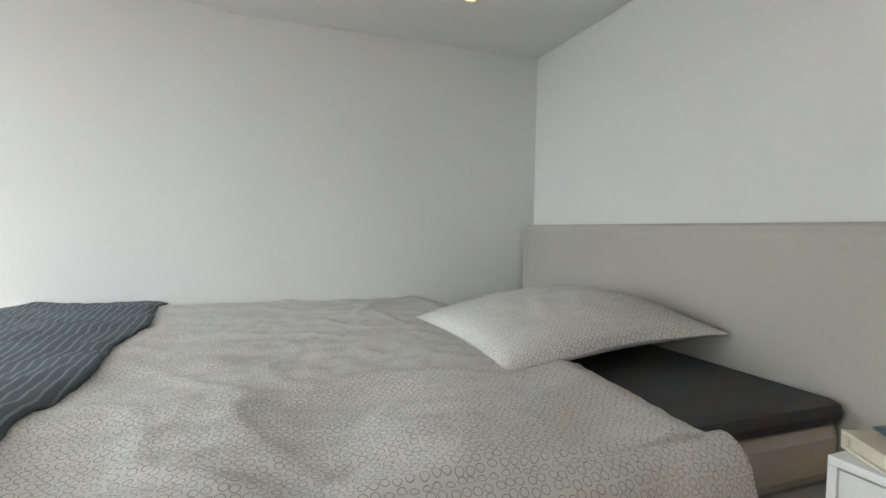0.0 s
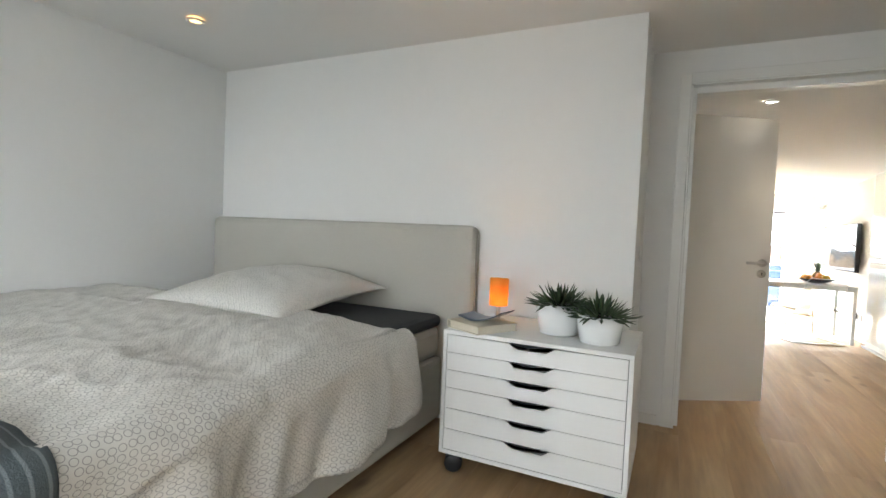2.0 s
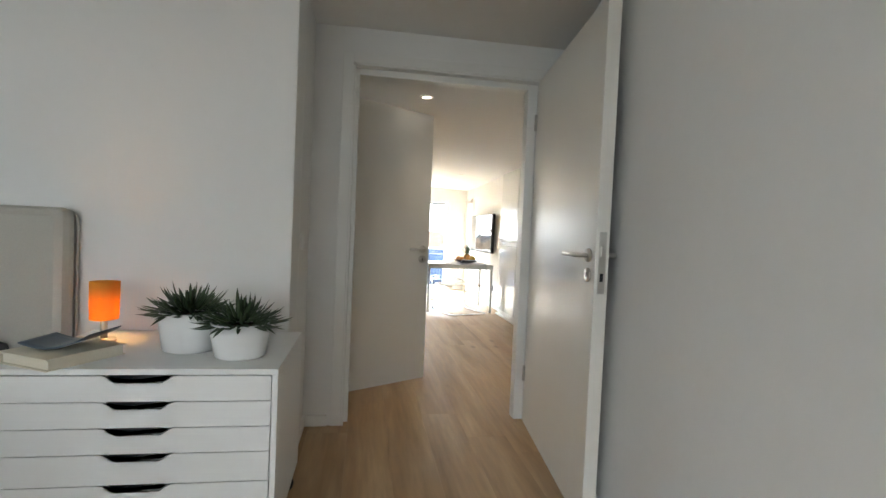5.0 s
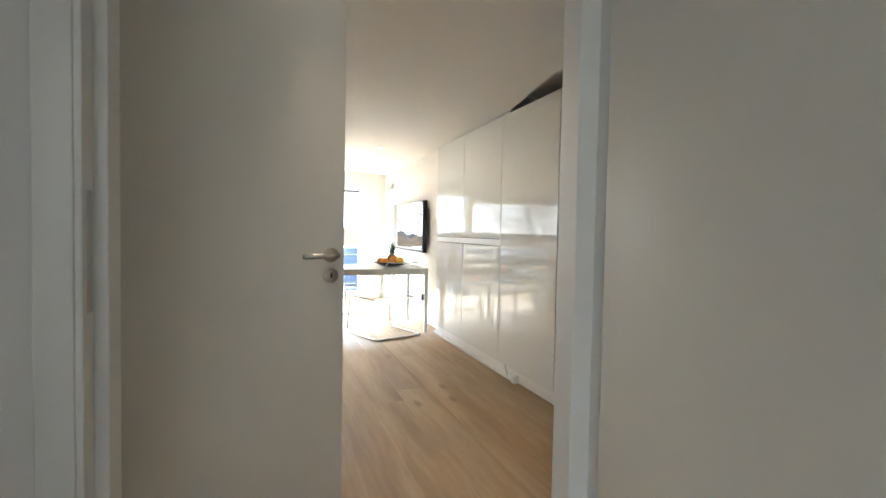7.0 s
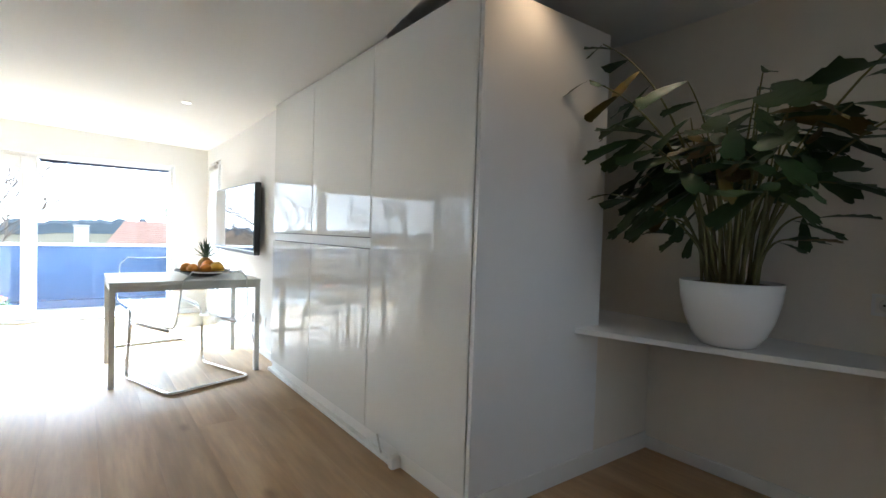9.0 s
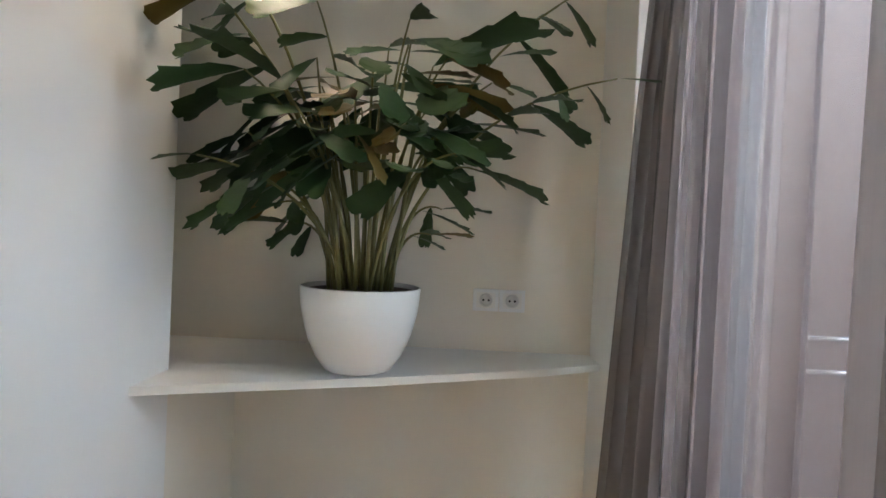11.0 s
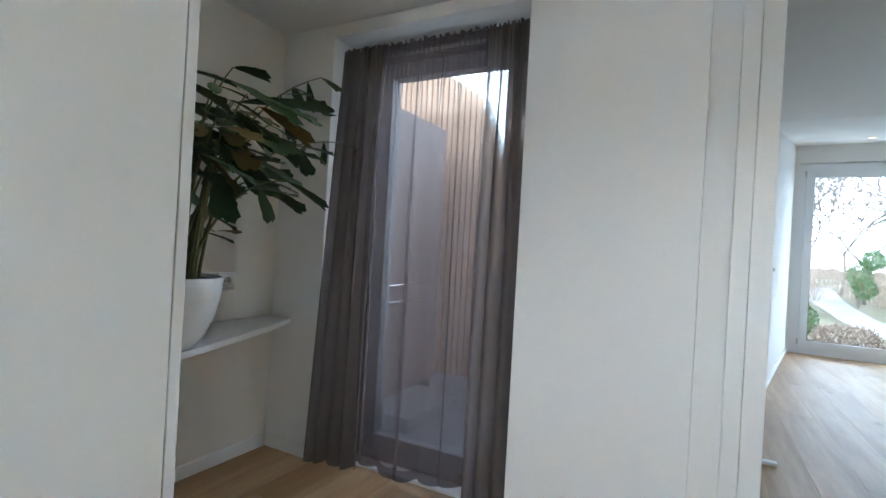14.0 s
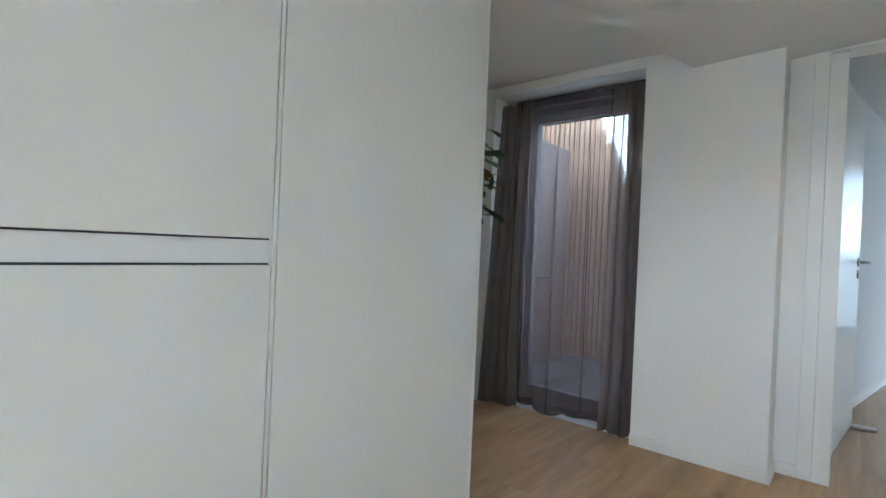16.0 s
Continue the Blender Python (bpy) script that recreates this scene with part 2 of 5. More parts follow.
def tube(bm, pts, r, seg=10, taper=None):
    """A round bar along a line of points."""
    pts = [Vector(p) for p in pts]
    rows = []
    side = None
    for i, p in enumerate(pts):
        d = (pts[min(i + 1, len(pts) - 1)] - pts[max(i - 1, 0)]).normalized()
        if side is None:
            side = d.cross((0, 0, 1))
            side = side.normalized() if side.length > 0.05 else Vector((1, 0, 0))
        side = (side - d * side.dot(d)).normalized()
        up = d.cross(side)
        rr = r if taper is None else r + (taper - r) * i / (len(pts) - 1)
        rows.append([bm.verts.new(p + (side * math.cos(2 * math.pi * k / seg) + up * math.sin(2 * math.pi * k / seg)) * rr) for k in range(seg)])
    for a, b in zip(rows, rows[1:]):
        for k in range(seg):
            bm.faces.new((a[k], a[(k + 1) % seg], b[(k + 1) % seg], b[k]))
    bm.faces.new(rows[0][::-1])
    bm.faces.new(rows[-1])


def bend(pts, radius=0.05, steps=6):
    """The line of points with its corners rounded off."""
    pts = [Vector(p) for p in pts]
    out = [pts[0]]
    for a, b, c in zip(pts, pts[1:], pts[2:]):
        r = min(radius, (a - b).length * 0.45, (c - b).length * 0.45)
        p, q = b + (a - b).normalized() * r, b + (c - b).normalized() * r
        for i in range(steps + 1):
            t = i / steps
            out.append(p * (1 - t) ** 2 + b * 2 * t * (1 - t) + q * t * t)
    return out + [pts[-1]]


def part(name, bm, material, parent=None, label="", bevel=0.0, smooth=False, at=None):
    """Links a bmesh as one mesh object, under a thing or a part."""
    bmesh.ops.recalc_face_normals(bm, faces=bm.faces)
    me = bpy.data.meshes.new(name)
    bm.to_mesh(me)
    bm.free()
    me.materials.append(material)
    if smooth:
        me.polygons.foreach_set("use_smooth", [True] * len(me.polygons))
    ob = new(name, me)
    if at is not None:
        ob.matrix_basis = at
    if parent is not None:
        ob.parent = parent
    if bevel:
        mod = ob.modifiers.new("bevel", "BEVEL")
        mod.width, mod.segments, mod.limit_method, mod.angle_limit = bevel, 2, "ANGLE", radians(40)
    if label:
        tagged(ob, label)
    return ob


def boxes(*list_of_boxes):
    bm = bmesh.new()
    for b in list_of_boxes:
        box(bm, *b)
    return bm


def thing(name, m, label, category, group=""):
    ob = new(name)
    ob.empty_display_size = 0.1
    ob.matrix_basis = m
    return tagged(ob, label, category, group)


def setting(name, bm, material, label="", category="", bevel=0.0):
    ob = part(name, bm, material, None, "", bevel)
    return tagged(ob, label, category or "wall", kind="structure")

# ---- the setting ----
def ex(y):
    """The slanting east wall of the bedroom."""
    return 1.87 - 0.186 * (2.1 - y)


BED_CEIL, SOUTH_CEIL = 2.175, 2.58
floor = setting("floor", boxes((-2.5, 0.90, -3.3, 8.95, -0.14, -0.016), (-3.3, -2.5, 3.5, 8.95, -0.14, -0.016), (0.90, 1.80, 2.05, 8.95, -0.14, -0.016), (1.80, 2.75, 2.16, 8.95, -0.14, -0.016), (2.75, 3.85, 2.16, 6.1, -0.14, -0.016), *[(0.9, 1.87 - 0.186 * (2.1 - y) + 0.05, y - 0.2, y, -0.14, -0.016) for y in [2.05 - 0.2 * k for k in range(27)] if 1.87 - 0.186 * (2.1 - y) > 0.9]), DARKGAP, "oiled oak plank floor", "floor")

setting("wall_west_bedroom", boxes((-2.65, -2.45, -3.3, 1.72, -0.1, 2.8)), WALL, "plain white painted bedroom wall beside the bed")
setting("wall_north_bedroom", boxes((-2.45, 0.42, 1.50, 1.72, -0.1, 2.4)), WALL, "plain white painted wall behind the headboard", bevel=0.004)
setting("wall_niche", boxes((0.27, 0.42, 1.72, 2.1, -0.1, 2.4)), WALL, "short white return wall beside the door")
setting("wall_door", boxes((0.2, 0.63, 2.1, 2.21, -0.1, 2.4), (1.71, 1.95, 2.1, 2.21, -0.1, 2.4), (0.63, 1.71, 2.1, 2.21, 2.01, 2.4)), WALL,
        "white wall with the bedroom doorway")
bm = bmesh.new()
prism(bm, [(ex(2.1), 2.1), (ex(-3.4), -3.4), (ex(-3.4) + 0.18, -3.4), (ex(2.1) + 0.18, 2.1)], -0.1, 2.8)
setting("wall_east_bedroom", bm, WALL, "plain white painted wall behind the open door")

# bedroom ceiling: level over the bed, rising to the window wall
bm = bmesh.new()
prof = [(2.1, BED_CEIL + 0.03), (-0.3, BED_CEIL), (-3.45, SOUTH_CEIL + 0.03)]
lo = [(bm.verts.new((-2.6, y, z)), bm.verts.new((2.1, y, z))) for y, z in prof]
hi = [(bm.verts.new((-2.6, y, z + 0.2)), bm.verts.new((2.1, y, z + 0.2))) for y, z in prof]
for a, b in ((0, 1), (1, 2)):
    bm.faces.new((lo[a][0], lo[b][0], lo[b][1], lo[a][1]))
    bm.faces.new((hi[a][0], hi[a][1], hi[b][1], hi[b][0]))
    bm.faces.new((lo[a][0], hi[a][0], hi[b][0], lo[b][0]))
    bm.faces.new((lo[a][1], lo[b][1], hi[b][1], hi[a][1]))
bm.faces.new((lo[0][0], lo[0][1], hi[0][1], hi[0][0]))
bm.faces.new((lo[2][0], hi[2][0], hi[2][1], lo[2][1]))
setting("ceiling_bedroom", bm, CEIL, "plain white painted bedroom ceiling", "ceiling")

# bedroom window wall: three tall glazed doors
SOUTH = pose(0.86, -3.20, 0, 0, 0, 180 - 4.0)      # local x runs to the west, local y into the room's outside


def glazed_door(name, m, width, height, label, group="", handle=True):
    """A white plastic frame with one tall pane; local x along the wall, y outwards."""
    t = thing(name, m, label, "window", group)
    t["kind"] = "structure"
    f = 0.085
    part("window_frame", boxes((0, f, 0, 0.08, 0, height), (width - f, width, 0, 0.08, 0, height), (f, width - f, 0, 0.08, height - f, height),
                               (f, width - f, 0, 0.08, 0, f)), PVC, t, bevel=0.004)
    s = 0.085
    part("sash", boxes((f, f + s, -0.018, 0.06, f, height - f), (width - f - s, width - f, -0.018, 0.06, f, height - f),
                       (f + s, width - f - s, -0.018, 0.06, height - f - s, height - f), (f + s, width - f - s, -0.018, 0.06, f, f + s)), PVC, t, bevel=0.004)
    p = part("pane", boxes((f + s, width - f - s, 0.018, 0.026, f + s, height - f - s)), PANE, t, "clear double glazing")
    p.visible_shadow = False
    part("seal", boxes((f + s, f + s + 0.006, 0.01, 0.018, f + s, height - f - s), (width - f - s - 0.006, width - f - s, 0.01, 0.018, f + s, height - f - s),
                       (f + s, width - f - s, 0.01, 0.018, height - f - s - 0.006, height - f - s), (f + s, width - f - s, 0.01, 0.018, f + s, f + s + 0.006)), BLACKP, t, "black rubber seal")
    for z in (0.12, height - 0.16):
        bm = bmesh.new()
        lathe(bm, [(0.011, 0), (0.011, 0.07)], 12, (f * 0.9, -0.018, z))
        part("hinge", bm, STEEL, t, "grey metal hinge", smooth=True)
    if handle:
        bm = boxes((width - f - s * 0.75, width - f - s * 0.3, -0.030, -0.018, 0.95, 1.09), (width - f - s * 0.65, width - f - s * 0.4, -0.065, -0.03, 1.06, 1.08),
                   (width - f - s * 0.65, width - f - s * 0.4, -0.072, -0.055, 0.94, 1.08))
        part("handle", bm, PVC, t, "white window handle", bevel=0.004)
    return t


SW = 1.118
bm = boxes((-0.2, 0.02, -0.02, 0.25, -0.1, 2.9), (0.02, 3.5, -0.02, 0.25, 2.36, 2.9), (0.02 + 3 * SW, 3.6, -0.02, 0.25, -0.1, 2.36))
w = setting("wall_south_bedroom", bm, WALL, "white wall above and beside the glazed doors")
w.matrix_basis = SOUTH
for i in range(3):
    glazed_door(f"window_{i + 1}", SOUTH @ pose(0.02 + i * SW, 0.06, 0.0), SW - 0.004, 2.355, "white framed glazed door to the garden, closed", "glazed doors to the garden")

# living side
setting("wall_curtain", boxes((1.865, 2.49, 2.12, 2.40, -0.1, 2.4), (2.49, 3.47, 2.12, 2.40, 2.04, 2.4), (3.47, 3.79, 2.12, 2.40, -0.1, 2.4), (3.40, 3.47, 2.12, 2.25, -0.1, 2.04)), WALL,
        "white wall with the curtained window recess", bevel=0.004)
setting("wall_niche_east", boxes((3.79, 3.98, 2.12, 4.75, -0.1, 2.4)), WARM_WALL, "white wall behind the shelf, warm spot light in its colour")
setting("wall_nook", boxes((3.36, 3.79, 4.55, 4.75, 0.64, 2.4)), WARM_WALL, "plain wall deep in the dark nook")
setting("wall_tv", boxes((2.69, 2.89, 6.02, 8.15, -0.1, 2.3), (2.69, 2.89, 8.74, 8.95, -0.1, 2.3), (2.69, 2.89, 8.15, 8.74, 1.80, 2.3)), WALL, "white wall that carries the television")
setting("wall_soffit", boxes((2.628, 3.40, 4.42, 6.02, 1.968, 2.35)), WALL, "white closing strip above the cupboards")
setting("wall_hall", boxes((0.2, 0.35, 2.21, 2.46, -0.1, 2.6), (0.2, 0.35, 3.46, 3.62, -0.1, 2.6), (0.2, 0.35, 2.46, 3.46, 2.0, 2.6)), WALL, "white wall with the side doorway")
setting("wall_hall_north", boxes((-3.2, 0.2, 3.5, 3.62, -0.1, 2.9)), WALL, "plain white wall beside the passage")
setting("wall_side_room", boxes((-1.2, -1.05, 1.72, 3.5, -0.1, 2.6)), WALL, "plain wall of the side room")
setting("wall_west_living", boxes((-3.4, -3.2, 3.5, 9.1, -0.1, 3.0)), WALL, "plain white wall of the living room")
setting("wall_north_living", boxes((-3.4, -1.75, 8.85, 9.1, -0.1, 2.9), (2.335, 2.69, 8.85, 9.1, -0.1, 2.9), (-1.75, 2.335, 8.85, 9.1, 1.75, 2.9)), WALL,
        "white wall round the terrace door")

# living ceiling falls gently to the east; the niche ceiling is level
bm = bmesh.new()
P2, P1 = (2.26, 2.40), (2.61, 4.44)
def lz(x, y):
    return 1.975 + 0.045 * (2.61 - x)
out = [(-3.4, 2.16), (2.22, 2.16), P2, P1, (2.66, 6.0), (2.72, 9.0), (-3.4, 9.0)]
lo = [bm.verts.new((x, y, lz(x, y))) for x, y in out]
hi = [bm.verts.new((x, y, lz(x, y) + 0.25)) for x, y in out]
bm.faces.new(lo[::-1])
bm.faces.new(hi)
for i in range(len(out)):
    j = (i + 1) % len(out)
    bm.faces.new((lo[i], lo[j], hi[j], hi[i]))
setting("ceiling_living", bm, CEIL, "white painted ceiling of the living room", "ceiling")
bm = bmesh.new()
out = [P2, (4.0, 2.1), (4.0, 4.8), (2.64, 4.8), P1]
zz = [2.10] * 5
lo = [bm.verts.new((x, y, z)) for (x, y), z in zip(out, zz)]
hi = [bm.verts.new((x, y, 2.3)) for x, y in out]
n = len(out)
c0, c1 = bm.verts.new((3.2, 3.4, 2.10)), bm.verts.new((3.2, 3.4, 2.3))
for i in range(n):
    j = (i + 1) % n
    bm.faces.new((lo[j], lo[i], c0))
    bm.faces.new((hi[i], hi[j], c1))
    bm.faces.new((lo[i], lo[j], hi[j], hi[i]))
setting("ceiling_niche", bm, CEIL, "white ceiling over the plant niche", "ceiling")

# skirting boards
for nm, b in (("baseboard_niche", (0.42, 0.55, 2.085, 2.1, 0, 0.06)), ("baseboard_return", (0.42, 0.434, 1.51, 2.085, 0, 0.06)),
              ("baseboard_north", (-0.4, 0.42, 1.486, 1.50, 0, 0.06)),
              ("baseboard_curtain", (1.865, 2.49, 2.40, 2.414, 0, 0.06)), ("baseboard_step", (1.851, 1.865, 2.224, 2.414, 0, 0.06)),
              ("baseboard_jamb", (1.772, 1.851, 2.21, 2.224, 0, 0.06)), ("baseboard_recess", (3.47, 3.776, 2.40, 2.414, 0, 0.06)),
              ("baseboard_niche_east", (3.776, 3.79, 2.414, 3.70, 0, 0.06)), ("baseboard_tv", (2.676, 2.69, 6.02, 8.1, 0, 0.06))):
    setting(nm, boxes(b), TRIM, "narrow white skirting board", "baseboard", bevel=0.003)
bm = bmesh.new()
prism(bm, [(ex(2.0) - 0.014, 2.0), (ex(-3.5) - 0.014, -3.5), (ex(-3.5), -3.5), (ex(2.0), 2.0)], 0, 0.06)
setting("baseboard_east", bm, TRIM, "narrow white skirting board", "baseboard")


# ---- doors ----
def lever(parent, x, y, z, out, reach, label="brushed steel lever handle"):
    """Lever, rose and keyhole rose on the face y; out: +1 or -1 away from the leaf; reach: signed length of the lever."""
    m = pose(x, y, z, 90 if out < 0 else -90)
    bm = bmesh.new()
    lathe(bm, [(0.0, 0), (0.026, 0), (0.027, 0.004), (0.026, 0.009), (0.0, 0.009)], 28, close=False)
    bmesh.ops.scale(bm, vec=(1.25, 1, 1), verts=bm.verts)
    part("rose", bm, STEEL, parent, smooth=True, at=m)
    bm = bmesh.new()
    tube(bm, bend([(0, 0, 0.005), (0, 0, 0.055), (reach, 0, 0.055)], 0.018), 0.0095, 14)
    part("lever", bm, STEEL, parent, label, smooth=True, at=m)
    k = pose(x, y, z - 0.075, 90 if out < 0 else -90)
    bm = bmesh.new()
    lathe(bm, [(0.0, 0), (0.026, 0), (0.027, 0.004), (0.026, 0.008), (0.0, 0.008)], 28, close=False)
    bmesh.ops.scale(bm, vec=(1.25, 1, 1), verts=bm.verts)
    rose = part("keyhole_rose", bm, STEEL, parent, smooth=True, at=k)
    part("keyhole", boxes((-0.004, 0.004, -0.010, 0.010, 0.0082, 0.0095)), BLACKP, rose, "black keyhole", bevel=0.002)


def door_leaf(name, m, width, height, label, hz=1.04, tk=0.026):
    """A leaf hinged at its local origin, reaching along local x; tk: half its thickness."""
    t = thing(name, m, label, "door")
    t["kind"] = "structure"
    part("leaf", boxes((0.0, width, -tk, tk, 0.008, height)), DOORP, t, bevel=0.003)
    lever(t, width - 0.065, -tk, hz, -1, -0.15)
    lever(t, width - 0.065, tk, hz, 1, -0.15)
    part("lock_plate", boxes((width, width + 0.002, -0.014, 0.014, 0.90, 1.13)), STEEL, t, "steel lock plate", bevel=0.001)
    part("latch", boxes((width + 0.002, width + 0.010, -0.006, 0.006, 1.04, 1.075)), STEEL, t, "steel latch")
    part("bolt_slot", boxes((width + 0.002, width + 0.0025, -0.006, 0.006, 0.945, 0.975)), BLACKP, t)
    for z in (0.25, 1.72):
        bm = bmesh.new()
        lathe(bm, [(0.008, 0), (0.008, 0.09)], 12, (-0.004, -tk - 0.006, z))
        part("hinge", bm, STEEL, t, "steel hinge", smooth=True)
    return t


door_leaf("door_1", pose(1.713, 2.085, 0, 0, 0, 180 + 83.6), 1.05, 2.0, "cream lacquered bedroom door, standing wide open against the wall")
door_leaf("door_2", pose(0.357, 2.488, 0, 0, 0, 31.1), 0.973, 1.97, "cream lacquered side door, half open into the passage", 0.978, 0.019)

# door lining and casing
def casing(name, m, width, height, depth, label, r0=0.055, r1=0.055):
    """Lining of an opening from local x 0 to width and y 0 to depth, rebated for the leaf, with flat casings on both faces."""
    t = thing(name, m, label, "door frame")
    t["kind"] = "structure"
    w, p = 0.07, 0.012
    for nm, b in (("jamb", (-0.012, 0, -p, 0.045, 0, height)), ("jamb", (width, width + 0.012, -p, 0.045, 0, height)), ("head", (0, width, -p, 0.045, height, height + 0.012)),
                  ("stop", (-0.012, r0, 0.045, depth + p, 0, height)), ("stop", (width - r1, width + 0.012, 0.045, depth + p, 0, height)),
                  ("stop", (r0, width - r1, 0.045, depth + p, height - 0.035, height + 0.012))):
        part(nm, boxes(b), TRIM, t, bevel=0.003)
    part("architrave", boxes((-w, -0.0125, -p, 0, 0, height + w)), TRIM, t, bevel=0.003)
    part("architrave", boxes((width + 0.0125, width + w, -p, 0, 0, height + w)), TRIM, t, bevel=0.003)
    part("architrave", boxes((-0.0125, width + 0.0125, -p, 0, height + 0.0125, height + w)), TRIM, t, bevel=0.003)
    part("architrave", boxes((-w, -0.0125, depth, depth + p, 0, height + w)), TRIM, t, bevel=0.003)
    part("architrave", boxes((width + 0.0125, width + w, depth, depth + p, 0, height + w)), TRIM, t, bevel=0.003)
    part("architrave", boxes((-0.0125, width + 0.0125, depth, depth + p, height + 0.0125, height + w)), TRIM, t, bevel=0.003)
    part("strike_plate", boxes((0, 0.002, 0.008, 0.032, 0.92, 1.13)), STEEL, t, "steel strike plate")
    return t


casing("door_frame", pose(0.642, 2.1, 0), 1.058, 2.0, 0.11, "white painted door lining with flat casing", 0.022)
casing("door_frame", pose(0.35, 2.475, 0, 0, 0, 90), 0.98, 1.985, 0.15, "white painted lining of the side doorway")

# terrace door: a sliding panel and a fixed light
def frame_of(bm, x0, x1, z0, z1, y0, y1, w):
    box(bm, x0, x0 + w, y0, y1, z0, z1)
    box(bm, x1 - w, x1, y0, y1, z0, z1)
    box(bm, x0 + w, x1 - w, y0, y1, z1 - w, z1)
    box(bm, x0 + w, x1 - w, y0, y1, z0, z0 + w)


ter = thing("window_4", pose(0, 8.85, 0), "wide white sliding terrace door, its panel closed", "window")
ter["kind"] = "structure"
bm = bmesh.new()
frame_of(bm, -1.75, 2.335, 0.0, 1.75, 0.05, 0.19, 0.045)
box(bm, -1.10, -1.00, 0.10, 0.19, 0.045, 1.705)
part("window_frame", bm, PVC, ter, bevel=0.004)
bm = bmesh.new()
frame_of(bm, -1.07, 1.09, 0.045, 1.715, 0.04, 0.10, 0.13)
part("sliding_sash", bm, PVC, ter, bevel=0.005)
p = part("pane", boxes((-0.94, 0.96, 0.066, 0.074, 0.175, 1.585)), PANE, ter, "clear double glazing")
p.visible_shadow = False
p = part("pane", boxes((1.09, 2.29, 0.146, 0.154, 0.045, 1.705)), PANE, ter, "clear double glazing")
p.visible_shadow = False
bm = boxes((1.01, 1.04, 0.028, 0.04, 0.72, 0.92), (1.017, 1.033, -0.01, 0.028, 0.74, 0.755), (1.017, 1.033, -0.01, 0.028, 0.885, 0.90), (1.017, 1.033, -0.022, -0.008, 0.73, 0.91))
part("handle", bm, PVC, ter, "white pull handle", bevel=0.003)
p = part("pane", boxes((-1.70, -1.10, 0.146, 0.154, 0.045, 1.705)), PANE, ter, "clear double glazing")
p.visible_shadow = False
part("sill", boxes((-1.75, 2.335, -0.02, 0.05, 0.0, 0.022)), PVC, ter, bevel=0.003)
part("shading_box", boxes((1.10, 2.29, 0.155, 0.19, 1.68, 1.705)), BLUE, ter, "dark blind box over the light")

GREYP = mat("grey_window_profile", (0.07, 0.075, 0.085), 0.4, grain=0.03)

# window behind the curtain
t = thing("window_8", pose(2.49, 2.16, 0), "white framed glazed door behind the curtain", "window")
t["kind"] = "structure"
bm = bmesh.new()
frame_of(bm, 0.0, 0.91, 0.0, 2.04, 0.0, 0.07, 0.115)
part("window_frame", bm, GREYP, t, bevel=0.004)
bm = bmesh.new()
frame_of(bm, 0.07, 0.80, 0.07, 1.93, 0.02, 0.09, 0.07)
part("sash", bm, GREYP, t, bevel=0.004)
p = part("pane", boxes((0.14, 0.73, 0.045, 0.053, 0.14, 1.86)), PANE, t)
p.visible_shadow = False
part("threshold", boxes((0.0, 0.91, 0.09, 0.17, 0.0, 0.016)), PVC, t, "white threshold strip", bevel=0.003)

# glazed side door in the television wall
t = thing("window_9", pose(2.69, 8.15, 0, 0, 0, 90), "white glazed side door with a closer", "window")
t["kind"] = "structure"
bm = bmesh.new()
frame_of(bm, 0.0, 0.59, 0.0, 1.80, -0.10, -0.02, 0.06)
part("window_frame", bm, PVC, t, bevel=0.004)
bm = bmesh.new()
frame_of(bm, 0.05, 0.54, 0.05, 1.75, -0.05, 0.015, 0.08)
part("sash", bm, PVC, t, bevel=0.004)
p = part("pane", boxes((0.13, 0.46, -0.02, -0.012, 0.13, 1.67)), PANE, t)
p.visible_shadow = False
part("closer", boxes((0.08, 0.36, 0.015, 0.055, 1.70, 1.74), (0.02, 0.10, 0.02, 0.05, 1.74, 1.77)), STEEL, t, "grey door closer", bevel=0.006)
part("handle", boxes((0.075, 0.10, 0.015, 0.03, 0.86, 0.98), (0.08, 0.095, 0.03, 0.06, 0.95, 0.965), (0.08, 0.20, 0.05, 0.065, 0.95, 0.965)), STEEL, t, "steel window handle", bevel=0.003)

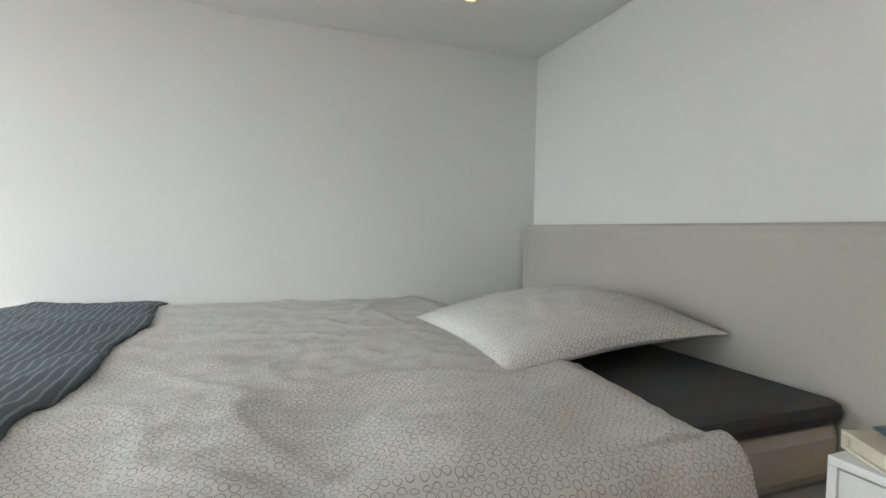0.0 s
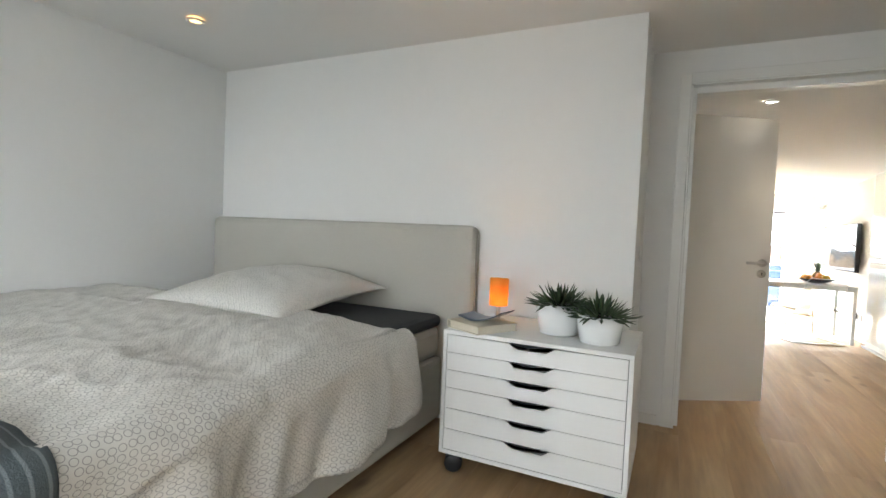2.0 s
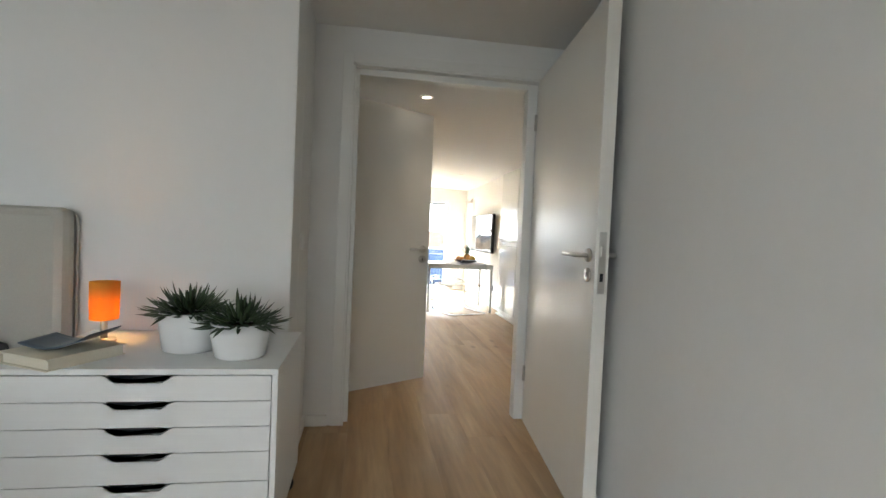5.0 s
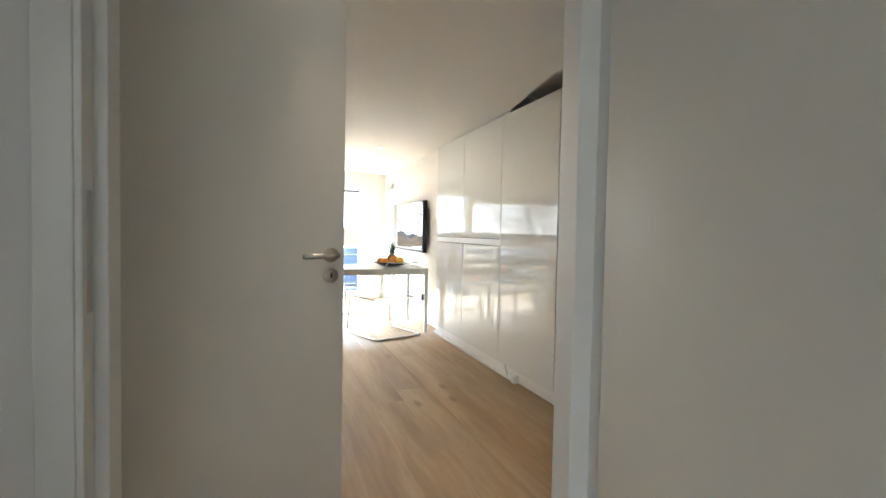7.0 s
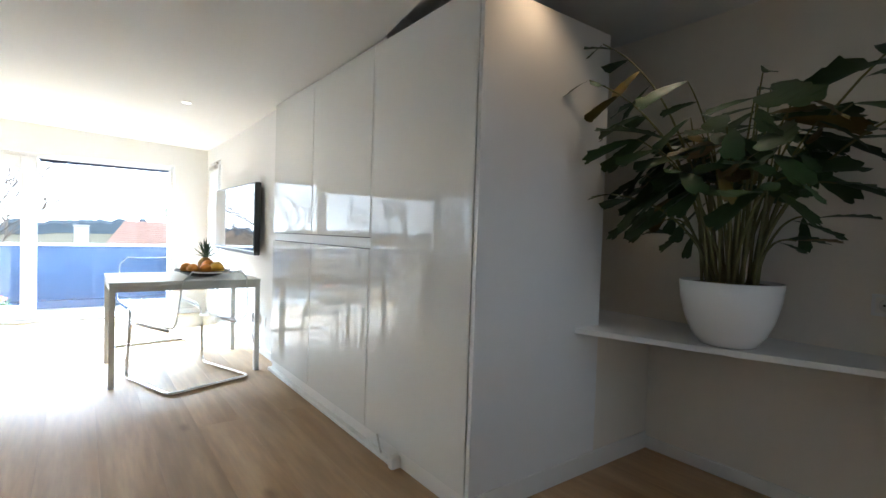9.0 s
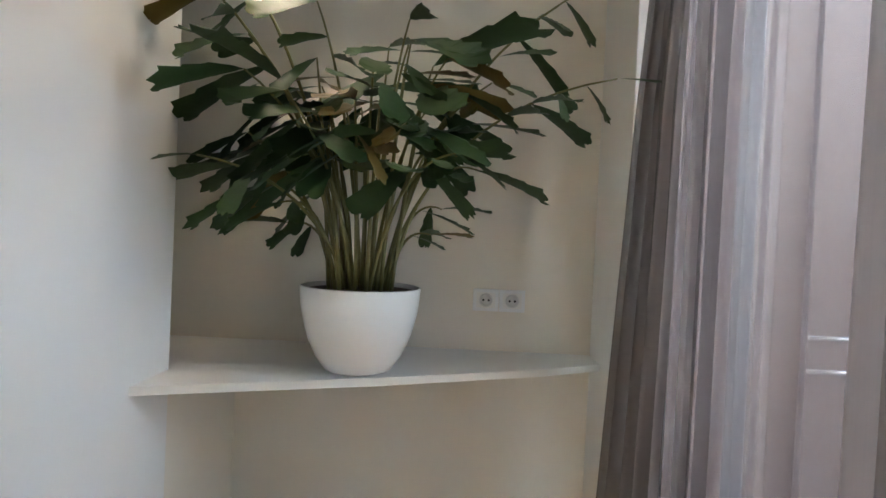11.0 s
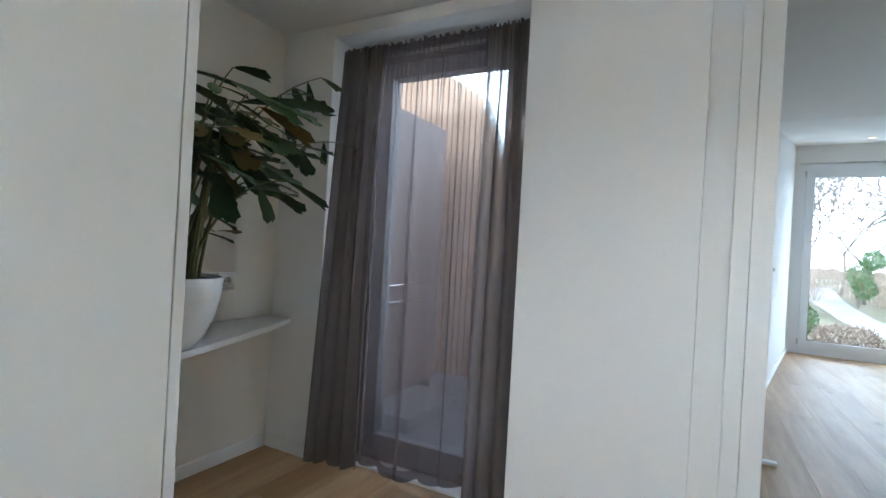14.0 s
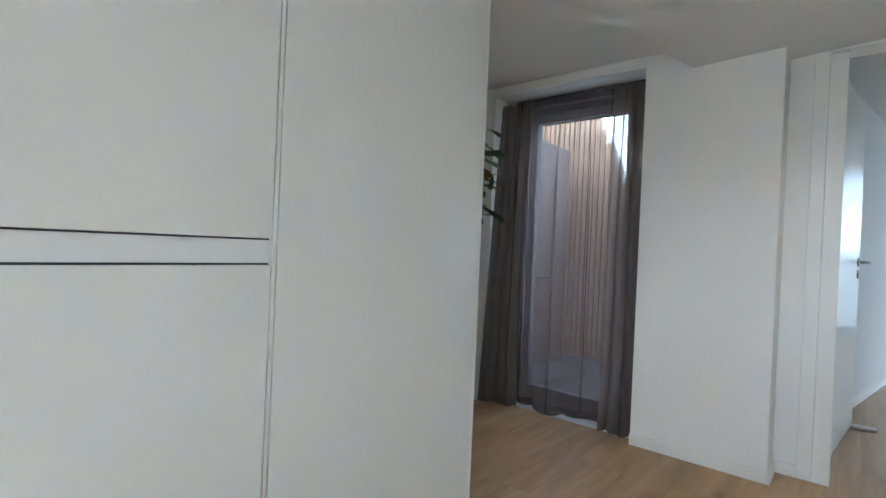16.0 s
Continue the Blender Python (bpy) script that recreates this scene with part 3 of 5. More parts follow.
# ---- more materials ----
def ring_cloth(name):
    """White cotton printed with packed dotted grey rings; the mesh carries its own metre coordinates."""
    m = mat(name, (0.66, 0.64, 0.60), 0.9)
    nt = m.node_tree
    b = nt.nodes["Principled BSDF"]
    uv = nt.nodes.new("ShaderNodeUVMap")
    uv.uv_map = "metres"
    vor = nt.nodes.new("ShaderNodeTexVoronoi")
    vor.voronoi_dimensions = "2D"
    vor.inputs["Scale"].default_value = 48.0
    vor.inputs["Randomness"].default_value = 0.34
    nt.links.new(uv.outputs[0], vor.inputs["Vector"])
    sub = nt.nodes.new("ShaderNodeMath")
    sub.operation = "SUBTRACT"
    sub.inputs[1].default_value = 0.375
    nt.links.new(vor.outputs["Distance"], sub.inputs[0])
    ab = nt.nodes.new("ShaderNodeMath")
    ab.operation = "ABSOLUTE"
    nt.links.new(sub.outputs[0], ab.inputs[0])
    ring = nt.nodes.new("ShaderNodeMapRange")
    ring.interpolation_type = "SMOOTHSTEP"
    ring.inputs[1].default_value, ring.inputs[2].default_value = 0.02, 0.062
    ring.inputs[3].default_value, ring.inputs[4].default_value = 0.8, 0.0
    nt.links.new(ab.outputs[0], ring.inputs[0])
    mix = nt.nodes.new("ShaderNodeMixRGB")
    mix.inputs[1].default_value, mix.inputs[2].default_value = (0.68, 0.66, 0.62, 1), (0.25, 0.24, 0.23, 1)
    nt.links.new(ring.outputs[0], mix.inputs[0])
    nt.links.new(mix.outputs[0], b.inputs["Base Color"])
    weave, bump = nt.nodes.new("ShaderNodeTexNoise"), nt.nodes.new("ShaderNodeBump")
    weave.inputs["Scale"].default_value, weave.inputs["Detail"].default_value = 55.0, 5
    nt.links.new(uv.outputs[0], weave.inputs["Vector"])
    bump.inputs["Strength"].default_value, bump.inputs["Distance"].default_value = 0.35, 0.006
    nt.links.new(weave.outputs[0], bump.inputs["Height"])
    nt.links.new(bump.outputs[0], b.inputs["Normal"])
    return m


def sheer(name, color, cover):
    """A thin voile: part of the light goes straight through, the rest is scattered on both sides."""
    m = bpy.data.materials.new(name)
    m.use_nodes = True
    nt = m.node_tree
    nt.nodes.remove(nt.nodes["Principled BSDF"])
    clear, d, tr, m1, m2 = (nt.nodes.new("ShaderNodeBsdf" + k) for k in ("Transparent", "Diffuse", "Translucent", "Glossy", "Glossy"))
    nt.nodes.remove(m1)
    nt.nodes.remove(m2)
    a, b = nt.nodes.new("ShaderNodeMixShader"), nt.nodes.new("ShaderNodeMixShader")
    d.inputs[0].default_value, tr.inputs[0].default_value = (*color, 1), (*color, 1)
    a.inputs[0].default_value = 0.45
    b.inputs[0].default_value = cover
    nt.links.new(d.outputs[0], a.inputs[1])
    nt.links.new(tr.outputs[0], a.inputs[2])
    nt.links.new(clear.outputs[0], b.inputs[1])
    nt.links.new(a.outputs[0], b.inputs[2])
    tc, mp, n, r = (nt.nodes.new("ShaderNodeTexCoord"), nt.nodes.new("ShaderNodeMapping"), nt.nodes.new("ShaderNodeTexNoise"), nt.nodes.new("ShaderNodeMapRange"))
    mp.inputs["Scale"].default_value = (55, 55, 1.2)
    nt.links.new(tc.outputs["Object"], mp.inputs[0])
    nt.links.new(mp.outputs[0], n.inputs["Vector"])
    r.inputs[3].default_value, r.inputs[4].default_value = cover - 0.05, cover + 0.05
    nt.links.new(n.outputs[0], r.inputs[0])
    nt.links.new(r.outputs[0], b.inputs[0])
    nt.links.new(b.outputs[0], nt.nodes["Material Output"].inputs[0])
    return m


def lampshade(name, color):
    """Thin fabric lit from inside: half of the light is scattered through it."""
    m = bpy.data.materials.new(name)
    m.use_nodes = True
    nt = m.node_tree
    nt.nodes.remove(nt.nodes["Principled BSDF"])
    d, tr, mix = nt.nodes.new("ShaderNodeBsdfDiffuse"), nt.nodes.new("ShaderNodeBsdfTranslucent"), nt.nodes.new("ShaderNodeMixShader")
    d.inputs[0].default_value, tr.inputs[0].default_value, mix.inputs[0].default_value = (*color, 1), (*color, 1), 0.55
    n, b = nt.nodes.new("ShaderNodeTexNoise"), nt.nodes.new("ShaderNodeBump")
    n.inputs["Scale"].default_value, b.inputs["Strength"].default_value = 300.0, 0.2
    nt.links.new(n.outputs[0], b.inputs["Height"])
    nt.links.new(b.outputs[0], d.inputs["Normal"])
    nt.links.new(d.outputs[0], mix.inputs[1])
    nt.links.new(tr.outputs[0], mix.inputs[2])
    nt.links.new(mix.outputs[0], nt.nodes["Material Output"].inputs[0])
    return m


RINGS = ring_cloth("ring_printed_cotton")
VOILE = sheer("taupe_voile", (0.19, 0.155, 0.150), 0.55)
VOILE2 = sheer("gathered_taupe_voile", (0.20, 0.168, 0.155), 0.84)
SHADE = lampshade("amber_lampshade", (0.95, 0.50, 0.11))
BULB = glow("warm_bulb", (1.0, 0.55, 0.22), 4.0)
SPOTW = glow("warm_downlight", (1.0, 0.62, 0.25), 1.6)
SPOTN = glow("white_downlight", (1.0, 0.93, 0.82), 9.0)
WOODW = mat("weathered_cladding", (0.42, 0.27, 0.17), 0.8, grain=0.25, grain_scale=14, vary=0.15, bump=0.4, bump_scale=25)
ORANGE = mat("orange_peel", (0.75, 0.28, 0.03), 0.45, grain=0.06, bump=0.25, bump_scale=200)
MANGO = mat("yellow_fruit", (0.72, 0.40, 0.04), 0.4, grain=0.15, grain_scale=20)
PINEA = mat("pineapple_rind", (0.32, 0.20, 0.05), 0.7, grain=0.4, grain_scale=60, bump=0.8, bump_scale=70)
PGREEN = mat("pineapple_leaf", (0.07, 0.13, 0.06), 0.5, grain=0.2)
GRASS = mat("winter_ground", (0.13, 0.115, 0.06), 0.95, grain=0.4, grain_scale=2.5, vary=0.25)
PATHM = mat("pale_gravel_path", (0.27, 0.26, 0.25), 0.9, grain=0.15, grain_scale=20)
BARK = mat("bare_bark", (0.19, 0.16, 0.13), 0.9, grain=0.3, grain_scale=15)
BUSH = mat("evergreen_leaf", (0.085, 0.14, 0.04), 0.6, grain=0.4, grain_scale=8, vary=0.2)
BRUSH = mat("dry_brush", (0.26, 0.20, 0.15), 0.9, grain=0.4, grain_scale=6, vary=0.2)
TILE = mat("terracotta_tile", (0.40, 0.25, 0.20), 0.8, grain=0.25, grain_scale=6, vary=0.15)
RENDERW = mat("white_render", (0.72, 0.71, 0.68), 0.85, grain=0.05, vary=0.05)
# bluish base colour carries the haze of distance
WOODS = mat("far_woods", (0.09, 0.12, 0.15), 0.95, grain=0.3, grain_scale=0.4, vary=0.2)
PETAL = mat("orange_petal", (0.75, 0.16, 0.03), 0.5, grain=0.15)


def grid_cloth(name, fn, nu, nv, material, parent, label="", thick=0.0, uv=None):
    """A cloth from a function of (u, v) in 0..1; uv gives its metre coordinates."""
    verts = [fn(i / nu, j / nv) for j in range(nv + 1) for i in range(nu + 1)]
    faces = [(j * (nu + 1) + i, j * (nu + 1) + i + 1, (j + 1) * (nu + 1) + i + 1, (j + 1) * (nu + 1) + i) for j in range(nv) for i in range(nu)]
    me = bpy.data.meshes.new(name)
    me.from_pydata([tuple(v) for v in verts], [], faces)
    me.materials.append(material)
    me.polygons.foreach_set("use_smooth", [True] * len(me.polygons))
    if uv:
        layer = me.uv_layers.new(name="metres")
        co = [uv(i / nu, j / nv) for j in range(nv + 1) for i in range(nu + 1)]
        for loop in me.loops:
            layer.data[loop.index].uv = co[loop.vertex_index]
    ob = new(name, me)
    ob.parent = parent
    if label:
        tagged(ob, label)
    if thick:
        mod = ob.modifiers.new("thickness", "SOLIDIFY")
        mod.thickness, mod.offset = thick, 0
    return ob


def smooth(a, b, x):
    t = min(1, max(0, (x - a) / (b - a)))
    return t * t * (3 - 2 * t)


# ---- bedroom things ----
bed = thing("bed", pose(0, 0, 0), "upholstered beige double bed with a tall fabric headboard", "bed")
part("base", boxes((-2.40, -0.545, -1.0, 1.40, 0.05, 0.40)), LINEN, bed, "beige upholstered bed base", bevel=0.03)
part("mattress", boxes((-2.39, -0.56, -0.97, 1.385, 0.40, 0.575)), LINEN, bed, "beige mattress side", bevel=0.04)
part("topper", boxes((-2.395, -0.552, -0.975, 1.388, 0.565, 0.637)), SHEET, bed, "topper in a charcoal fitted sheet", bevel=0.035)
part("headboard", boxes((-2.42, -0.395, 1.395, 1.49, 0.05, 1.135)), LINEN, bed, "beige fabric headboard", bevel=0.035)
bm = bmesh.new()
tube(bm, bend([(-0.397, 1.485, 0.06), (-0.397, 1.485, 1.125), (-2.41, 1.485, 1.125)], 0.05), 0.006, 8)
part("piping", bm, LINEN, bed, "corded seam round the headboard", smooth=True)
for x in (-2.3, -0.66):
    for y in (-0.9, 1.3):
        part("foot", boxes((x - 0.04, x + 0.04, y - 0.04, y + 0.04, 0, 0.05)), BLACKP, bed)

# duvet: lies on the mattress and hangs down the open side
def duvet_point(u, v):
    y = 0.80 - 2.0 * v
    s = u * 2.43
    top = 1.98
    nz = noise.noise((s * 1.6, y * 1.9, 3.1))
    wr = noise.noise((s * 5.5, y * 4.0, 8.0))
    ripple = math.sin(10.5 * y + 2.2 * noise.noise((y * 1.3, s * 0.8, 0.0)) + s * 2.0)
    fold = max(0.0, 1.0 - abs(noise.noise((s * 1.5 + y * 1.1, y * 0.8 - s * 0.5, 5.0))) * 3.2) ** 2 + 0.6 * max(0.0, 1.0 - abs(noise.noise((s * 3.6 - y * 1.4, y * 3.0 + s, 15.0))) * 3.0) ** 2
    if s < top:
        x = -2.43 + s
        z = 0.676 + 0.013 * nz + 0.013 * wr + 0.006 * noise.noise((s * 14, y * 3.0, 4.0)) - 0.018 * smooth(1.6, top, s) + 0.010 * ripple * smooth(0.9, top, s) + 0.013 * fold + 0.005 * noise.noise((s * 22 + y * 9, y * 13, 1.0))
        y += 0.05 * noise.noise((s * 2.1, 1.7, v * 2)) * smooth(0.5, 0.0, v)
        bump = math.exp(-((y - 0.70) / 0.10) ** 2)
        z += 0.012 * bump - 0.022 * smooth(0.05, 0.0, v)
        return x, y, z
    d = s - top
    r = 0.065
    if d < r * 1.57:
        a = d / r
        x, z = -0.45 + r * math.sin(a) * 0.9, 0.658 - r * (1 - math.cos(a))
    else:
        e = d - r * 1.57
        x, z = -0.392 - 0.05 * e, 0.593 - e * 0.93
    k = smooth(0.0, 0.45, d)
    still = smooth(0.0, 0.12, v)
    flare = (0.019 * ripple + 0.025 * math.sin(21 * y + 4 * nz + 2 * d) + 0.012 * math.sin(43 * y + 6 * nz + 5 * d)) * (0.25 + 0.75 * still)
    x += flare * k + 0.016 * fold * smooth(0.0, 0.12, d) * still - 0.012 * smooth(0.06, 0.0, v) * k
    x -= 0.02 * smooth(0.3, 0.0, v)
    y += 0.15 * k * smooth(0.35, 0.0, v) + 0.012 * k * math.sin(17 * y) * still
    z += 0.02 * nz * k
    if v > 0.35:
        z += 0.10 * k * smooth(0.35, 1.0, v)
    return x, y, z


dv = thing("duvet", pose(0, 0, 0), "white duvet printed with grey rings, spread over the bed", "duvet")
grid_cloth("cover", duvet_point, 190, 150, RINGS, dv, thick=0.012, uv=lambda u, v: (u * 2.50, v * 2.0))

def duvet_hem(u, v):
    x, y, z = duvet_point(0.984 + 0.016 * v, u)
    return x + 0.004, y, z - 0.001
grid_cloth("hem", duvet_hem, 150, 2, RINGS, dv, "stitched hem along the hanging edge", thick=0.004, uv=lambda u, v: (2.46 + 0.04 * v, u * 2.0))

th = thing("throw_blanket", pose(0, 0, 0), "slate grey knitted throw folded across the foot of the bed", "blanket")
def throw_point(u, v):
    x, y, z = duvet_point(u * 0.985, 0.69 + 0.31 * v)
    y = -0.58 + 0.02 * math.sin(9 * x) - 0.62 * v
    lift = 0.020 + 0.012 * noise.noise((x * 5, y * 5, 2)) - 0.010 * smooth(0.06, 0, v)
    s = u * 2.50
    return (x + (lift if s > 2.0 else 0.0), y, z + (lift if s <= 2.08 else 0.006))
grid_cloth("knit", throw_point, 120, 40, THROW, th, thick=0.008)

def pillow_point(side):
    def fn(u, v):
        a, b = 2 * u - 1, 2 * v - 1
        edge = max(0.0, (1 - abs(a) ** 2.6) * (1 - abs(b) ** 2.6))
        h = 0.115 * edge ** 0.6
        pinch = 1 - 0.10 * (1 - abs(a) ** 1.5) * abs(b) ** 6 - 0.0
        pin2 = 1 - 0.10 * (1 - abs(b) ** 1.5) * abs(a) ** 6
        x = -1.345 + 0.445 * a * pin2
        y = 0.93 + 0.43 * b * pinch
        wr = 0.008 * noise.noise((x * 9, y * 9, 5)) + 0.014 * noise.noise((x * 3, y * 3, 1)) + 0.010 * max(0.0, 1 - 3.0 * abs(noise.noise((x * 4 + y * 5, y * 3 - x * 2, 9)))) + 0.012 * math.sin(26 * x + 5 * y) * abs(b) ** 3
        z = 0.722 + 0.030 * smooth(-1, 1, b) + (h + wr * edge) * (1 if side > 0 else -0.45) - 0.025 * smooth(0.3, -1, b)
        return x, y, z
    return fn
pl = thing("pillow", pose(0, 0, 0), "plump white pillow printed with grey rings, lying at the headboard", "pillow")
grid_cloth("top_side", pillow_point(1), 60, 50, RINGS, pl, uv=lambda u, v: (u * 0.95 + 3, v * 0.9))
grid_cloth("under_side", pillow_point(-1), 60, 50, RINGS, pl, uv=lambda u, v: (u * 0.95 + 6, v * 0.9))

# drawer unit
ns = thing("drawer_unit", pose(0.078, 0.91, 0), "white six-drawer unit on black castors beside the bed", "drawer unit")
W2, D, H0, H1 = 0.40, 0.56, 0.10, 0.657
part("side_panel", boxes((-W2, -W2 + 0.018, 0, D, H0, H1 - 0.018)), SATIN, ns, bevel=0.002)
part("side_panel", boxes((W2 - 0.018, W2, 0, D, H0, H1 - 0.018)), SATIN, ns, bevel=0.002)
part("top", boxes((-W2, W2, 0, D, H1 - 0.018, H1)), SATIN, ns, bevel=0.002)
part("bottom", boxes((-W2 + 0.018, W2 - 0.018, 0.0, D, H0, H0 + 0.018)), SATIN, ns, bevel=0.001)
part("back_panel", boxes((-W2 + 0.018, W2 - 0.018, D - 0.01, D, H0 + 0.018, H1 - 0.018)), SATIN, ns)
part("inside", boxes((-W2 + 0.02, W2 - 0.02, 0.03, D - 0.012, H0 + 0.02, H1 - 0.02)), DARKGAP, ns, "dark inside seen in the gaps")
zt = H1 - 0.022
for h in (0.079, 0.079, 0.079, 0.093, 0.093, 0.093):
    z0, z1 = zt - h + 0.0028, zt
    wd, cut, dip = W2 - 0.021, 0.098, 0.022
    prof = [(-wd, z0), (wd, z0), (wd, z1), (cut, z1), (cut - 0.035, z1 - dip), (-cut + 0.035, z1 - dip), (-cut, z1), (-wd, z1)]
    bm = bmesh.new()
    fr = [bm.verts.new((x, 0.002, z)) for x, z in prof]
    bk = [bm.verts.new((x, 0.020, z)) for x, z in prof]
    bm.faces.new((fr[0], fr[1], fr[2], fr[3], fr[4], fr[5], fr[6], fr[7]))
    bm.faces.new(bk[::-1])
    for i in range(8):
        bm.faces.new((fr[i], bk[i], bk[(i + 1) % 8], fr[(i + 1) % 8]))
    bmesh.ops.triangulate(bm, faces=[f for f in bm.faces if len(f.verts) > 4])
    part("drawer", bm, SATIN, ns, "white drawer front with a cut-out grip")
    zt -= h
for x in (-W2 + 0.05, W2 - 0.05):
    for y in (0.06, D - 0.06):
        bm = bmesh.new()
        lathe(bm, [(0.0, -0.022), (0.036, -0.022), (0.041, -0.016), (0.041, 0.016), (0.036, 0.022), (0.0, 0.022)], 24, close=False)
        c = part("castor", bm, BLACKP, ns, "black castor wheel", smooth=True, at=pose(x, y, 0.041, 90, 0, 20))
        part("fork", boxes((x - 0.03, x + 0.03, y - 0.03, y + 0.03, 0.078, H0)), BLACKP, ns)

# bedside lamp
lp = thing("table_lamp", pose(-0.198, 1.285, H1), "small glowing amber lamp on the drawer unit", "lamp")
bm = bmesh.new()
lathe(bm, [(0.0, 0), (0.038, 0), (0.040, 0.003), (0.038, 0.008), (0.0, 0.009)], 32, close=False)
part("foot", bm, STEEL, lp, smooth=True)
bm = bmesh.new()
lathe(bm, [(0.012, 0.008), (0.012, 0.095)], 20)
part("stem", bm, STEEL, lp, "brushed steel stem", smooth=True)
bm = bmesh.new()
lathe(bm, [(0.046, 0.078), (0.048, 0.215), (0.0468, 0.215), (0.0448, 0.080)], 40, close=False)
part("shade", bm, SHADE, lp, "amber fabric drum shade", smooth=True)
bm = bmesh.new()
bmesh.ops.create_uvsphere(bm, u_segments=16, v_segments=10, radius=0.016)
part("bulb", bm, BULB, lp, smooth=True, at=pose(0, 0, 0.130))
glowlamp = new("bedside_glow", bpy.data.lights.new("bedside_glow", "POINT"))
glowlamp.data.energy, glowlamp.data.color, glowlamp.data.shadow_soft_size = 3.8, (1.0, 0.50, 0.15), 0.02
glowlamp.location = (-0.198, 1.285, H1 + 0.130)

# book with an open magazine on it
bk = thing("book", pose(-0.185, 1.03, H1, 0, 0, -28), "thick pale hardback book lying on the drawer unit", "book")
part("page_block", boxes((-0.093, 0.103, -0.112, 0.112, 0.004, 0.032)), PAPER, bk, bevel=0.001)
part("cover", boxes((-0.105, 0.105, -0.12, 0.12, 0, 0.004), (-0.105, 0.105, -0.12, 0.12, 0.032, 0.036), (-0.109, -0.105, -0.12, 0.12, 0, 0.036)), PAPER, bk, "cream paper cover", bevel=0.001)
mg = thing("magazine", pose(-0.185, 1.04, H1 + 0.036, 0, 0, -8), "dark open magazine curling up from the book", "magazine")
grid_cloth("leaves", lambda u, v: (-0.09 + 0.21 * u, -0.075 + 0.15 * v, 0.004 + 0.05 * abs(u - 0.35) ** 1.6 * 2.2 + 0.004 * math.sin(5 * u)), 24, 6, COVER, mg, thick=0.004)

# succulents
def blade_mesh(name, length, width, curl, material, seg=5):
    bm = bmesh.new()
    rows = []
    for i in range(seg + 1):
        t = i / seg
        w = width * (1 - t) ** 0.7 * (0.8 + 0.5 * t)
        x, z = length * t, curl * t * t
        rows.append([bm.verts.new((x, -w, z + w * 0.35)), bm.verts.new((x, 0, z - w * 0.25)), bm.verts.new((x, w, z + w * 0.35)), bm.verts.new((x, 0, z + w * 0.1))])
    for a, b in zip(rows, rows[1:]):
        for k in range(4):
            bm.faces.new((a[k], a[(k + 1) % 4], b[(k + 1) % 4], b[k]))
    bmesh.ops.recalc_face_normals(bm, faces=bm.faces)
    me = bpy.data.meshes.new(name)
    bm.to_mesh(me)
    bm.free()
    me.materials.append(material)
    me.polygons.foreach_set("use_smooth", [True] * len(me.polygons))
    return me


spikes = [blade_mesh("spike", 0.085, 0.0115, 0.012, SUCC), blade_mesh("spike", 0.07, 0.012, -0.006, SUCC), blade_mesh("spike", 0.095, 0.011, 0.026, SUCC)]


def succulent(x, y, r, h, label, seed, count):
    rnd = random.Random(seed)
    t = thing("potted_succulent", pose(x, y, H1), label, "potted plant", "succulents on the drawer unit")
    bm = bmesh.new()
    lathe(bm, [(0, 0), (r * 0.80, 0), (r * 0.86, 0.006), (r * 0.97, h * 0.6), (r, h), (r * 0.94, h), (r * 0.92, h - 0.02), (0, h - 0.02)], 44, close=False)
    part("pot", bm, CERAM, t, "white glazed pot", smooth=True)
    bm = bmesh.new()
    lathe(bm, [(0, h - 0.016), (r * 0.9, h - 0.018)], 24, close=False)
    part("soil", bm, SOIL, t)
    for k in range(count):
        q = math.sqrt((k + 0.5) / count)
        a = k * 2.39996 + rnd.uniform(-0.3, 0.3)
        tilt = 66 - 74 * q + rnd.uniform(-16, 16)
        ob = new("leaf", spikes[k % 3])
        ob.parent = t
        ob.matrix_basis = pose(math.cos(a) * r * 0.86 * q, math.sin(a) * r * 0.86 * q, h - 0.006 + 0.026 * (1 - q), 0, -tilt, math.degrees(a)) @ Matrix.Diagonal((1, 1, 1, 1)) @ Matrix.Scale(rnd.uniform(0.75, 1.05), 4)
    return t


succulent(0.137, 1.165, 0.102, 0.135, "spiky green succulent in a white pot", 1, 160)
succulent(0.325, 1.075, 0.095, 0.115, "smaller spiky succulent in a white pot", 2, 145)

# switch and door stops
sw = thing("light_switch", pose(0.42, 1.80, 1.03, 0, 0, 90), "white rocker switch on the return wall", "switch")
part("plate", boxes((-0.04, 0.04, -0.010, 0, -0.04, 0.04)), TRIM, sw, bevel=0.003)
part("rocker", boxes((-0.028, 0.028, -0.014, -0.010, -0.028, 0.028)), TRIM, sw, bevel=0.002)
ds = thing("door_stop", pose(1.513, 1.072, 0), "low steel door stop on the floor", "door stop")
part("bar", boxes((-0.06, 0.06, -0.018, 0.018, 0, 0.022)), STEEL, ds, bevel=0.006)


def downlight(x, y, z, material, label, warm_light=0.0):
    t = thing("downlight", pose(x, y, z), label, "downlight", "recessed downlights")
    bm = bmesh.new()
    lathe(bm, [(0.030, -0.001), (0.034, -0.006), (0.044, -0.004), (0.046, 0.002)], 28, close=False)
    part("ring", bm, TRIM, t, smooth=True)
    bm = bmesh.new()
    lathe(bm, [(0.0, 0.0), (0.031, 0.0)], 24, close=False)
    part("lens", bm, material, t, "glowing lens")
    return t


